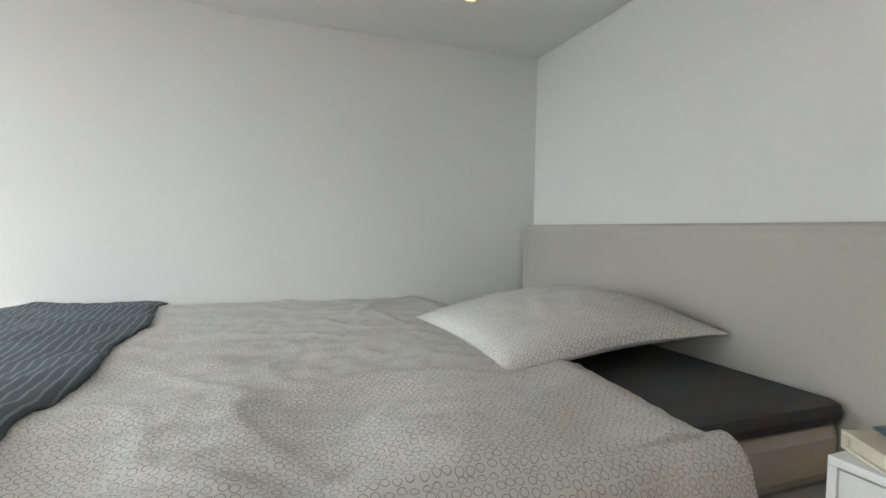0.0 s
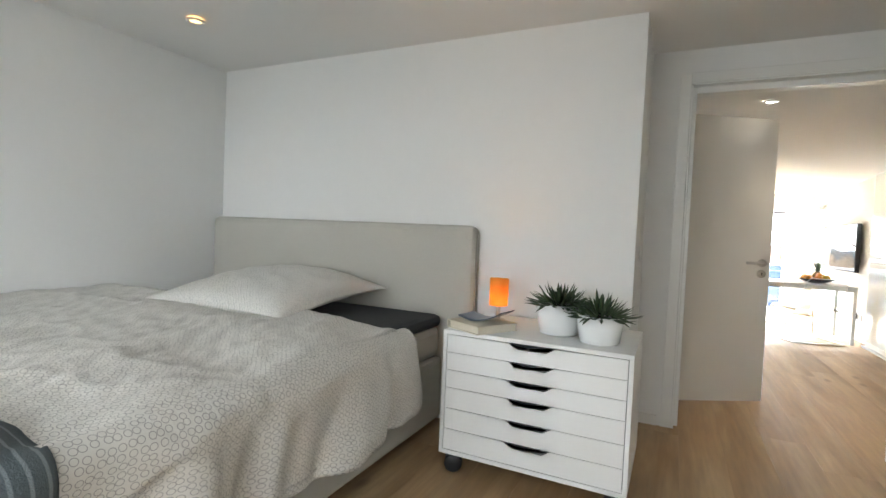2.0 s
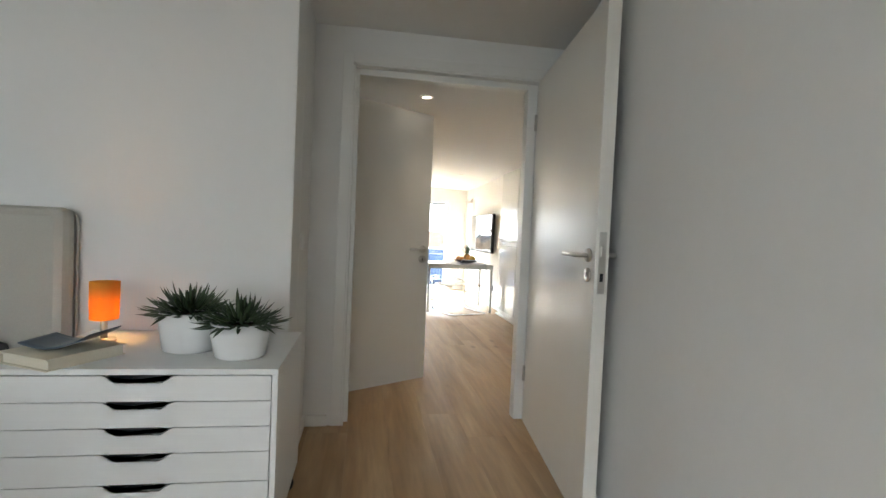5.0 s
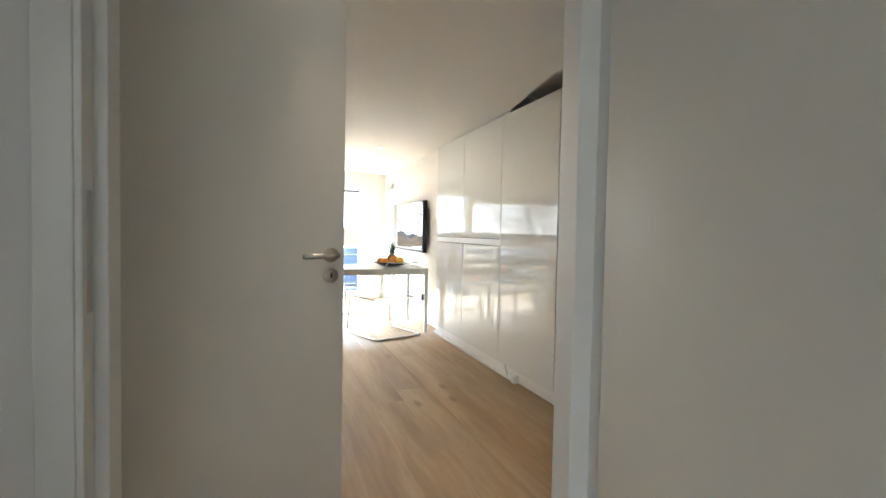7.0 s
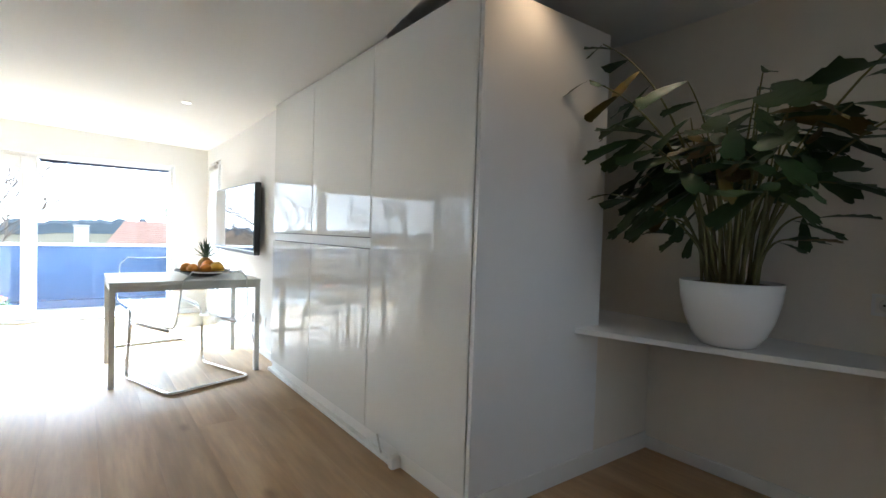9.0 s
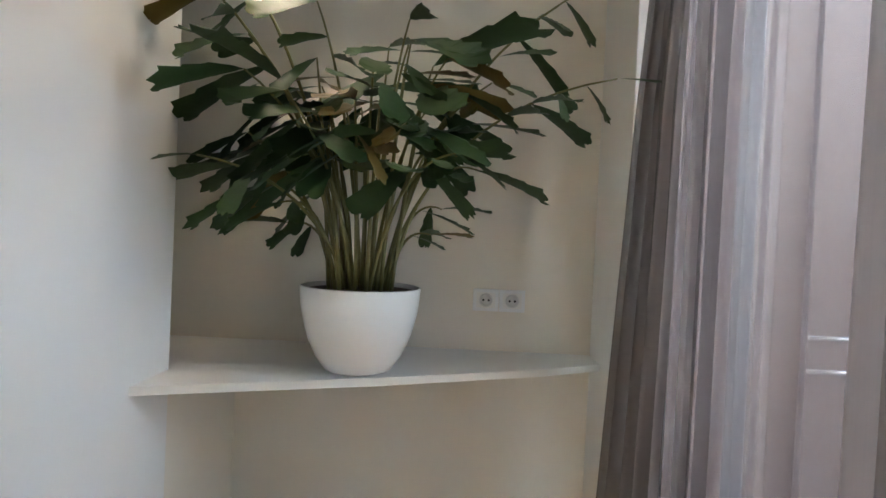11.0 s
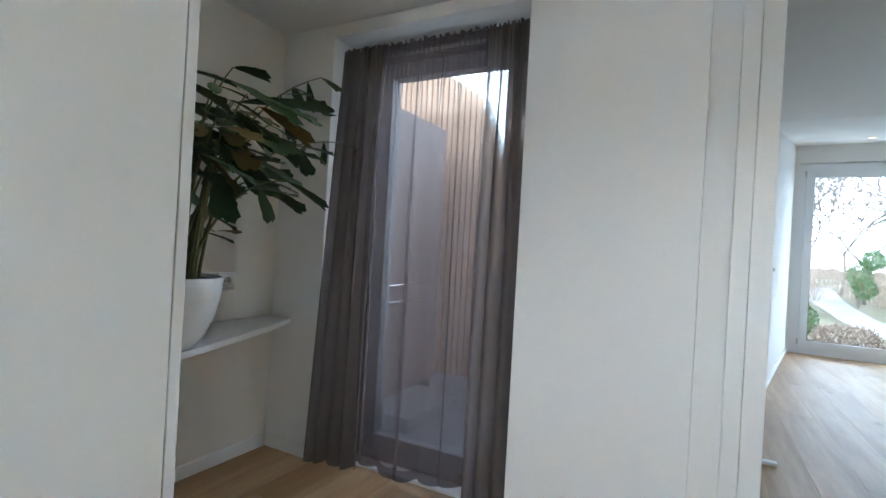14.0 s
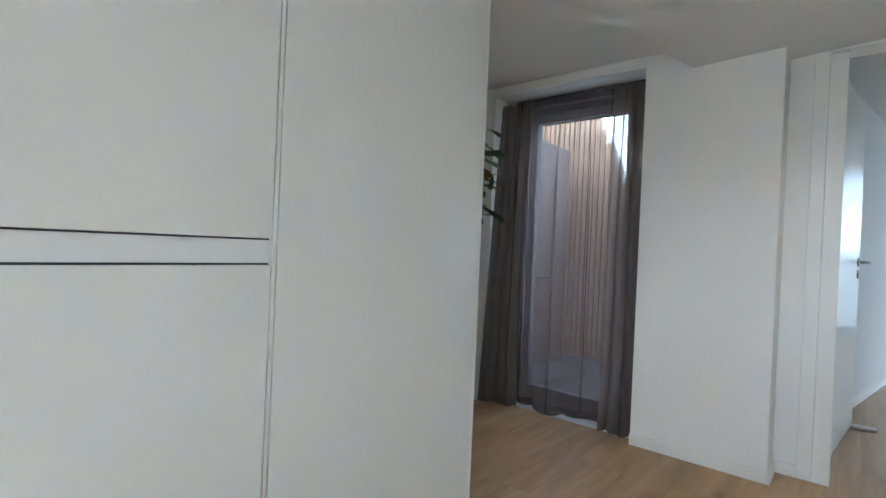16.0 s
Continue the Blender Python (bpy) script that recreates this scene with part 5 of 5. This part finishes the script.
kc = thing("sideboard", pose(-0.55, 6.75, 0), "glossy white low sideboard with a thin top", "sideboard")
part("body", boxes((0, 1.30, 0.02, 0.60, 0.06, 0.77)), GLOSS, kc, bevel=0.003)
part("top", boxes((-0.01, 1.31, 0, 0.62, 0.77, 0.795)), SATIN, kc, bevel=0.003)
part("plinth", boxes((0.03, 1.27, 0.05, 0.58, 0, 0.06)), TRIM, kc)
for x in (0.433, 0.866):
    part("gap", boxes((x - 0.002, x + 0.002, 0.018, 0.02, 0.07, 0.76)), DARKGAP, kc)

# ---- outside ----
def hill(x, y):
    """Ground level: garden level to the south, falling away below the terrace to the north."""
    d = smooth(9.0, 16.0, y)
    e = smooth(-6.0, -14.0, x) * 0.9
    return -0.22 - 3.4 * d - e + 0.05 * noise.noise((x * 0.3, y * 0.3, 0)) + smooth(-20, -60, y) * 0.5


coords = [-3000, -800, -250, -90, -45, -28] + [-20 + 2 * i for i in range(21)] + [28, 45, 90, 250, 800, 3000]
bm = bmesh.new()
gv = [[bm.verts.new((x, y, hill(x, y))) for x in coords] for y in coords]
for j in range(len(coords) - 1):
    for i in range(len(coords) - 1):
        bm.faces.new((gv[j][i], gv[j][i + 1], gv[j + 1][i + 1], gv[j + 1][i]))
g = setting("ground", bm, GRASS, "winter lawn and fields round the house", "ground")

# garden path as a low slab strip
bm = bmesh.new()
cl_ = [(-3.6, -4.9, 0.9), (-2.3, -5.9, 0.85), (-1.7, -7.4, 0.8), (-1.65, -9.5, 0.8), (-1.85, -12.5, 0.85), (-2.3, -17, 1.0), (-3.0, -23, 1.3), (-4.6, -34, 1.6)]
L, Rr = [], []
for i, (x, y, w) in enumerate(cl_):
    a, b = cl_[max(0, i - 1)], cl_[min(len(cl_) - 1, i + 1)]
    d = Vector((b[0] - a[0], b[1] - a[1])).normalized()
    L.append((x - d.y * w / 2, y + d.x * w / 2))
    Rr.append((x + d.y * w / 2, y - d.x * w / 2))
rows = [[bm.verts.new((p[0], p[1], hill(*p) + dz)) for p in (L[i], Rr[i]) for dz in (-0.1, 0.04)] for i in range(len(cl_))]
for a, b in zip(rows, rows[1:]):
    bm.faces.new((a[1], a[3], b[3], b[1]))
    bm.faces.new((a[0], a[1], b[1], b[0]))
    bm.faces.new((a[2], b[2], b[3], a[3]))
setting("path", bm, PATHM, "pale gravel garden path curving away", "path")


def bare_tree(x, y, height, seed, label, depth=6):
    rnd = random.Random(seed)
    t = thing("bare_tree", pose(x, y, hill(x, y)), label, "tree", "bare garden trees")
    trunk, twigs = bmesh.new(), bmesh.new()
    def grow(p, d, length, r, level):
        q = p + d * length
        mid = p.lerp(q, 0.5) + Vector((rnd.uniform(-1, 1), rnd.uniform(-1, 1), rnd.uniform(-0.4, 0.4))) * length * 0.08
        tube(trunk if level < 2 else twigs, [p, mid, q], r, 6 if level < 2 else 4, r * 0.68)
        if level >= depth:
            return
        for k in range(3 if level in (1, 2, 3) else 2):
            axis = Vector((rnd.uniform(-1, 1), rnd.uniform(-1, 1), rnd.uniform(-0.35, 0.75)))
            nd = (d * 0.95 + axis.normalized() * rnd.uniform(0.5, 0.95)).normalized()
            grow(p.lerp(q, rnd.uniform(0.7, 1.0)), nd, length * rnd.uniform(0.68, 0.92), r * 0.70, level + 1)
    grow(Vector((0, 0, -0.2)), Vector((rnd.uniform(-0.08, 0.08), rnd.uniform(-0.08, 0.08), 1)).normalized(), height * 0.27, height * 0.0085, 0)
    part("trunk", trunk, BARK, t, smooth=True)
    part("branches", twigs, BARK, t, "fine bare twigs")
    return t


for i, (x, y, h) in enumerate(((-0.2, -15.5, 7.5), (-4.6, -15.0, 7.5), (2.4, -19.0, 8.5), (-1.0, -24.0, 9.0), (-7.0, -17.0, 9.0), (-4.4, -27.0, 9.0), (-6.2, -23.0, 8.0), (-2.2, -30.0, 10.0), (-8.5, -29.0, 10.0), (1.6, -33.0, 11.0), (-3.9, -20.5, 8.5), (-5.7, -19.5, 8.0), (-4.2, -33.0, 11.0), (-2.7, -25.5, 9.0))):
    bare_tree(x, y, h, 40 + i, "tall leafless tree in the garden", 7)
for i, (x, y, h) in enumerate(((-6.5, 20.0, 8.5), (-9.0, 17.0, 8.0), (-4.0, 24.0, 9.0), (-12.0, 22.0, 9.5), (-2.6, 34.0, 10.0))):
    bare_tree(x, y, h, 60 + i, "leafless tree beside the house", 7)


def leaf_mass(bm, centre, size, count, leaf, rnd):
    for _ in range(count):
        d = Vector((rnd.gauss(0, 1), rnd.gauss(0, 1), rnd.gauss(0, 1))).normalized() * rnd.uniform(0.55, 1.0) ** 0.6
        p = Vector(centre) + Vector((d.x * size[0], d.y * size[1], d.z * size[2]))
        m = Matrix.Translation(p) @ Euler((rnd.uniform(0, 6), rnd.uniform(0, 6), rnd.uniform(0, 6))).to_matrix().to_4x4()
        s = leaf * rnd.uniform(0.6, 1.4)
        vs = [bm.verts.new(m @ Vector(c)) for c in ((0, 0, 0), (s, s * 0.4, 0), (s * 2, 0, 0), (s, -s * 0.4, 0))]
        bm.faces.new(vs)


def shrub(name, x, y, parts_, material, label, count, leaf, seed):
    rnd = random.Random(seed)
    t = thing(name, pose(x, y, hill(x, y)), label, "shrub", "garden shrubs")
    bm = bmesh.new()
    for dx, dy, dz, sx, sy, sz in parts_:
        leaf_mass(bm, (dx, dy, dz), (sx, sy, sz), count, leaf, rnd)
    part("foliage", bm, material, t)
    bm = bmesh.new()
    for k in range(7):
        a = k * 0.9
        tube(bm, [(0, 0, -0.05), (math.cos(a) * 0.15, math.sin(a) * 0.15, parts_[0][2] * 0.6), (math.cos(a) * 0.3, math.sin(a) * 0.3, parts_[0][2] * 1.1)], 0.02, 5, 0.006)
    part("stems", bm, BARK, t)
    return t


shrub("evergreen_shrub", -3.05, -17.6, ((0, 0, 1.15, 0.38, 0.5, 0.5), (-0.3, 0.2, 1.7, 0.34, 0.4, 0.35), (-0.15, 0, 0.7, 0.36, 0.4, 0.4)), BUSH, "dense evergreen shrub beside the path", 1500, 0.035, 5)
shrub("evergreen_shrub", 0.22, -6.7, ((0, 0, 0.32, 0.28, 0.3, 0.36), (0.15, 0.1, 0.65, 0.22, 0.22, 0.22)), BUSH, "small dark evergreen close to the glass", 1200, 0.03, 6)
shrub("dry_shrub", -0.35, -6.2, ((0, 0, 0.12, 0.50, 0.7, 0.24),), BRUSH, "low brown winter shrub by the window", 2600, 0.03, 7)
for i, (x, y, w) in enumerate(((-8.6, -15.0, 2.2), (3.6, -16.0, 1.6))):
    shrub("dry_shrub", x, y, ((0, 0, 0.8, w, 1.0, 1.0), (w * 0.5, 0, 1.3, w * 0.6, 0.8, 0.8)), BRUSH, "tangled brown leafless brush in the garden", 1500, 0.035, 20 + i)
for i, (x, y, w) in enumerate(((-7.0, 18.0, 2.5), (-10.0, 19.0, 3.0), (-4.5, 22.5, 3.0))):
    shrub("dry_shrub", x, y, ((0, 0, 0.9, 1.4, w, 1.0),), BRUSH, "tangled brown hedge beside the house", 2200, 0.06, 30 + i)


def thicket(x, y, w, d, h, count, seed, label):
    """Leafless brush: many thin leaning canes with side twigs."""
    rnd = random.Random(seed)
    t = thing("leafless_thicket", pose(x, y, hill(x, y)), label, "shrub", "bare garden brush")
    bm = bmesh.new()
    for _ in range(count):
        px, py = rnd.uniform(-w, w), rnd.uniform(-d, d)
        top = Vector((px + rnd.gauss(0, 0.25) * h, py + rnd.gauss(0, 0.2) * h, h * rnd.uniform(0.45, 1.0)))
        base = Vector((px, py, -0.05))
        mid = base.lerp(top, 0.5) + Vector((rnd.uniform(-1, 1), rnd.uniform(-1, 1), 0)) * 0.06 * h
        tube(bm, [base, mid, top], 0.009, 3, 0.003)
        for k in range(4):
            a = mid.lerp(top, rnd.uniform(-0.6, 0.9))
            b = a + Vector((rnd.uniform(-1, 1), rnd.uniform(-1, 1), rnd.uniform(0.1, 0.9))).normalized() * h * rnd.uniform(0.12, 0.3)
            tube(bm, [a, b], 0.004, 3, 0.002)
    part("canes", bm, CANE, t)
    return t


CANE = mat("pale_brown_canes", (0.30, 0.23, 0.17), 0.9, grain=0.3, grain_scale=5, vary=0.2)
for i, (x, y, w, d, h, n) in enumerate(((-5.4, -13.0, 1.6, 1.6, 1.9, 300), (-7.8, -12.5, 1.5, 1.5, 2.1, 260), (-4.9, -18.5, 1.0, 2.0, 2.3, 260), (0.4, -14.5, 1.4, 2.2, 1.8, 300),
                                        (-0.9, -21.0, 1.6, 1.2, 2.4, 260), (-6.5, -24.0, 2.6, 1.5, 3.0, 300), (1.9, -22.0, 2.0, 2.0, 2.6, 260), (-3.0, -33.0, 5.0, 1.5, 3.6, 340))):
    thicket(x, y, w, d, h, n, 80 + i, "tangled pale brown leafless brush in the garden")


def house(x, y, w, d, wall_h, roof_h, yaw, label):
    t = thing("house", pose(x, y, hill(x, y), 0, 0, yaw), label, "house", "neighbouring houses")
    part("wall", boxes((-w / 2, w / 2, -d / 2, d / 2, -0.5, wall_h)), RENDERW, t)
    bm = bmesh.new()
    o = 0.5
    for sgn in (-1, 1):
        n = 16
        for k in range(n):
            f0, f1 = k / n, (k + 1) / n
            y0, y1 = sgn * (d / 2 + o) * (1 - f0), sgn * (d / 2 + o) * (1 - f1)
            z0, z1 = wall_h - 0.15 + roof_h * f0, wall_h - 0.15 + roof_h * f1
            vs = [bm.verts.new(p) for p in ((-w / 2 - o, y0, z0 + 0.05), (w / 2 + o, y0, z0 + 0.05), (w / 2 + o, y1, z1 + 0.02), (-w / 2 - o, y1, z1 + 0.02),
                                            (-w / 2 - o, y0, z0 - 0.05), (w / 2 + o, y0, z0 - 0.05))]
            bm.faces.new((vs[0], vs[1], vs[2], vs[3]) if sgn < 0 else (vs[3], vs[2], vs[1], vs[0]))
            bm.faces.new((vs[4], vs[5], vs[1], vs[0]))
    roof = part("roof", bm, TILE, t, "terracotta tiled roof")
    bm = bmesh.new()
    for sx in (-1, 1):
        vs = [bm.verts.new(p) for p in ((sx * w / 2, -d / 2, wall_h), (sx * w / 2, d / 2, wall_h), (sx * w / 2, 0, wall_h + roof_h - 0.1))]
        bm.faces.new(vs)
    part("gable", bm, RENDERW, t)
    part("chimney", boxes((-w * 0.1 - 0.3, -w * 0.1 + 0.3, -0.3, 0.3, wall_h + roof_h - 0.6, wall_h + roof_h + 1.1)), RENDERW, roof, "white chimney")
    for i in range(4):
        xx = -w / 2 + w * (i + 0.5) / 4
        wn_ = part("window", boxes((xx - 0.5, xx + 0.5, -d / 2 - 0.02, -d / 2 + 0.02, wall_h - 1.6, wall_h - 0.5)), PVC, t, "white framed window")
        part("pane", boxes((xx - 0.43, xx + 0.43, -d / 2 - 0.03, -d / 2 - 0.02, wall_h - 1.53, wall_h - 0.57)), SCREEN, wn_)
    return t


house(10.0, 40.0, 12.0, 9.0, 3.1, 1.9, -18, "white rendered house with a terracotta roof below the terrace")
house(2.0, -75.0, 9.0, 7.0, 4.0, 3.0, 8, "pale house far down the garden path")
ch = thing("chimney_stack", pose(1.46, 33.0, hill(1.46, 33.0)), "plain white chimney beyond the terrace", "chimney")
part("shaft", boxes((-0.30, 0.30, -0.30, 0.30, -0.2, 4.45)), RENDERW, ch)
part("cap", boxes((-0.36, 0.36, -0.36, 0.36, 4.45, 4.57)), CONC, ch)

# far woods and hills as uneven ridges
def ridge(name, radius, a0, a1, height, seed, material, label):
    bm = bmesh.new()
    n = 420
    prev = None
    for i in range(n + 1):
        a = radians(a0 + (a1 - a0) * i / n)
        r = radius
        x, y = r * math.sin(a), r * math.cos(a)
        z0 = hill(x, y) - 1.0
        h = height * (0.65 + 0.35 * noise.noise((i * 0.05, seed, 0)) + 0.16 * noise.noise((i * 0.35, seed, 3)) + 0.22 * noise.noise((i * 1.9, seed, 5)))
        x2, y2 = (r + 25) * math.sin(a), (r + 25) * math.cos(a)
        cur = [bm.verts.new((x, y, z0)), bm.verts.new((x, y, z0 + h * 0.8)), bm.verts.new((x * 1.01, y * 1.01, z0 + h)), bm.verts.new((x2, y2, z0))]
        if prev:
            for k in range(3):
                bm.faces.new((prev[k], cur[k], cur[k + 1], prev[k + 1]))
        prev = cur
    ob = part(name, bm, material)
    return tagged(ob, label, "woods", kind="stuff")


def sky_ring(radius, z0, z1):
    bm = bmesh.new()
    n = 96
    rows_ = [[bm.verts.new((radius * math.cos(2 * math.pi * i / n), radius * math.sin(2 * math.pi * i / n), z)) for i in range(n)] for z in (z0, z1)]
    for i in range(n):
        bm.faces.new((rows_[0][i], rows_[1][i], rows_[1][(i + 1) % n], rows_[0][(i + 1) % n]))
    return setting("backdrop", bm, glow("bright_haze", (0.90, 0.96, 1.0), 3.6), "bright white hazy sky all round", "sky")


sky_ring(600.0, -40.0, 390.0)
ridge("far_woods", 260, -80, 60, 10, 1.0, WOODS, "distant wooded hills beyond the fields, haze blue in their colour")
ridge("far_woods", 120, -110, -8, 8, 4.0, BRUSH, "bare brown woodland edge beyond the fields")
ridge("far_woods", 110, 120, 260, 4, 7.0, BRUSH, "bare brown woodland behind the garden")

# terrace
setting("terrace_deck", boxes((-4.0, 3.2, 9.1, 10.35, -0.35, -0.04)), CONC, "pale terrace deck", "terrace")
tp = thing("parapet", pose(0, 0, 0), "blue-grey terrace parapet with a white cap rail", "parapet")
part("panel", boxes((-4.0, 3.2, 10.18, 10.24, 0.06, 0.745)), BLUE, tp)
part("kerb", boxes((-4.0, 3.2, 10.10, 10.24, -0.04, 0.06)), BLUE, tp, bevel=0.01)
part("cap_rail", boxes((-4.0, 3.2, 10.15, 10.27, 0.745, 0.775)), PVC, tp, bevel=0.005)
tp2 = thing("parapet", pose(0, 0, 0), "blue-grey side parapet of the terrace", "parapet")
part("panel", boxes((3.14, 3.2, 9.1, 10.17, -0.04, 0.745)), BLUE, tp2)
part("cap_rail", boxes((3.11, 3.23, 9.1, 10.14, 0.745, 0.775)), PVC, tp2, bevel=0.005)
ln = thing("lounge_chair", pose(-0.05, 9.62, -0.04, 0, 0, 12), "grey upholstered outdoor seat on the terrace", "chair")
GREYS = mat("grey_outdoor_fabric", (0.22, 0.22, 0.23), 0.9, grain=0.15, grain_scale=120, bump=0.3, bump_scale=200)
part("seat", boxes((-0.55, 0.55, -0.30, 0.25, 0.18, 0.38)), GREYS, ln, bevel=0.04)
part("backrest", boxes((-0.55, 0.55, 0.20, 0.34, 0.20, 0.70)), GREYS, ln, bevel=0.05)
part("armrest", boxes((-0.62, -0.53, -0.30, 0.30, 0.0, 0.48)), BLACKP, ln, bevel=0.01)
part("armrest", boxes((0.53, 0.62, -0.30, 0.30, 0.0, 0.48)), BLACKP, ln, bevel=0.01)
fl = thing("flower_pot", pose(0.72, 9.30, -0.04), "small pot of orange flowers on the terrace", "potted plant")
bm = bmesh.new()
lathe(bm, [(0, 0), (0.07, 0), (0.09, 0.13), (0.085, 0.13), (0, 0.12)], 24, close=False)
part("pot", bm, CERAM, fl, smooth=True)
frn = random.Random(9)
bm = bmesh.new()
leaf_mass(bm, (0, 0, 0.19), (0.13, 0.11, 0.07), 260, 0.018, frn)
part("foliage", bm, BUSH, fl)
bm = bmesh.new()
for dx in (-0.07, 0.05):
    leaf_mass(bm, (dx, -0.05, 0.255), (0.05, 0.045, 0.022), 90, 0.014, frn)
part("blossom", bm, PETAL, fl, "orange blossom")
tp3 = thing("terrace_plant", pose(2.62, 9.75, -0.04), "slender green climber in a pot at the terrace corner", "potted plant")
bm = bmesh.new()
lathe(bm, [(0, 0), (0.12, 0), (0.15, 0.28), (0.14, 0.28), (0, 0.26)], 24, close=False)
part("pot", bm, CERAM, tp3, smooth=True)
bm = bmesh.new()
tube(bm, bend([(0, 0, 0.25), (-0.1, 0.0, 0.8), (-0.22, 0.05, 1.45)], 0.1), 0.008, 6)
part("stem", bm, STEM, tp3)
bm = bmesh.new()
for k in range(9):
    leaf_mass(bm, (-0.02 - 0.025 * k + frn.uniform(-0.05, 0.05), 0, 0.4 + 0.125 * k), (0.10, 0.08, 0.07), 34, 0.035, frn)
part("foliage", bm, BUSH, tp3)

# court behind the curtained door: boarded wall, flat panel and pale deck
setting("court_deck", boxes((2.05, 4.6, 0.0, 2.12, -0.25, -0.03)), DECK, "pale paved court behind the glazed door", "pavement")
def court_top(x):
    """Top of the court wall, cut along the sunlit patch's edge so bright sky stands in for it; it drops towards the
    house.
    """
    return 2.75 if x > 4.15 else 2.35 + (x - 3.55) * 0.67 if x > 3.55 else max(1.2, 1.45 + (x - 3.2) * 2.57)
bm = bmesh.new()
prof = [(1.95, -0.2), (4.7, -0.2), (4.7, 2.75)] + [(x, court_top(x)) for x in (4.15, 3.55, 3.3, 3.1, 1.95)]
fa = [bm.verts.new((x, 0.45, z)) for x, z in prof]
fb = [bm.verts.new((x, 0.30, z)) for x, z in prof]
bm.faces.new(fa)
bm.faces.new(fb[::-1])
for i in range(len(prof)):
    j = (i + 1) % len(prof)
    bm.faces.new((fa[i], fb[i], fb[j], fa[j]))
cw = setting("wall_court", bm, RENDERW, "court wall with vertical timber boards")
for i in range(38):
    x = 2.5 + i * 0.055
    part("batten", boxes((x, x + 0.040, 0.451, 0.478, -0.02, court_top(x + 0.02) - 0.01)), WOODW, cw)
WPAN = mat("brown_flat_panel", (0.15, 0.112, 0.10), 0.6, grain=0.1, vary=0.08)
cp = thing("store_cabinet", pose(0, 0, 0), "flat brown outdoor storage cabinet with steel bars", "cabinet")
part("body", boxes((3.64, 4.4, 0.90, 1.85, 0.06, 1.96)), WPAN, cp, bevel=0.004)
part("base", boxes((3.66, 4.38, 0.92, 1.83, -0.03, 0.06)), BLACKP, cp)
for z in (0.685, 0.795):
    bm = bmesh.new()
    tube(bm, [(3.615, 1.18, z), (3.615, 1.75, z)], 0.010, 8)
    tube(bm, [(3.64, 1.25, z), (3.615, 1.25, z)], 0.006, 6)
    tube(bm, [(3.64, 1.68, z), (3.615, 1.68, z)], 0.006, 6)
    part("bar", bm, CHROME, cp, "steel bar", smooth=True)
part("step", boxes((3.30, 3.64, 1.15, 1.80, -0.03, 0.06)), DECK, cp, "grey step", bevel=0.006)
setting("wall_court_east", boxes((4.6, 4.75, 0.30, 2.12, -0.2, 3.1)), WOODW, "brown boarded side wall of the court")

# ---- oak boards ----
def board(length, width):
    bm = bmesh.new()
    e, h = 0.0007, 0.016
    lo = [bm.verts.new((sx * width / 2, sy * length / 2, -h)) for sx, sy in ((-1, -1), (1, -1), (1, 1), (-1, 1))]
    md = [bm.verts.new((sx * width / 2, sy * length / 2, -e)) for sx, sy in ((-1, -1), (1, -1), (1, 1), (-1, 1))]
    hi = [bm.verts.new((sx * (width / 2 - e), sy * (length / 2 - e), 0)) for sx, sy in ((-1, -1), (1, -1), (1, 1), (-1, 1))]
    for a, b in ((lo, md), (md, hi)):
        for i in range(4):
            bm.faces.new((a[i], a[(i + 1) % 4], b[(i + 1) % 4], b[i]))
    bm.faces.new(hi)
    me = bpy.data.meshes.new("plank")
    bm.to_mesh(me)
    bm.free()
    me.materials.append(OAK)
    return me


BW = 0.215
cache = {}
frnd2 = random.Random(21)
x = -3.2 + BW / 2
while x < 3.9:
    start, end = (-3.3 if x < 0.8 else max(-3.3, 2.1 - (1.90 - x + BW / 2) / 0.186) if x < 1.70 else 2.17), (8.94 if x < 2.75 else 6.06)
    if x < -2.5:
        start = 3.5
    y = start
    first = round(frnd2.choice((0.6, 1.1, 1.6, 2.1)), 2)
    while y < end - 0.02:
        ln_ = min(first if y == start else 2.35, end - y)
        if end - (y + ln_) < 0.15:
            ln_ = end - y
        key = round(ln_, 3)
        if key not in cache:
            cache[key] = board(key - 0.0003, BW - 0.0003)
        ob = new("plank", cache[key])
        ob.matrix_basis = pose(x, y + ln_ / 2, 0)
        ob.parent = floor
        y += ln_
    x += BW
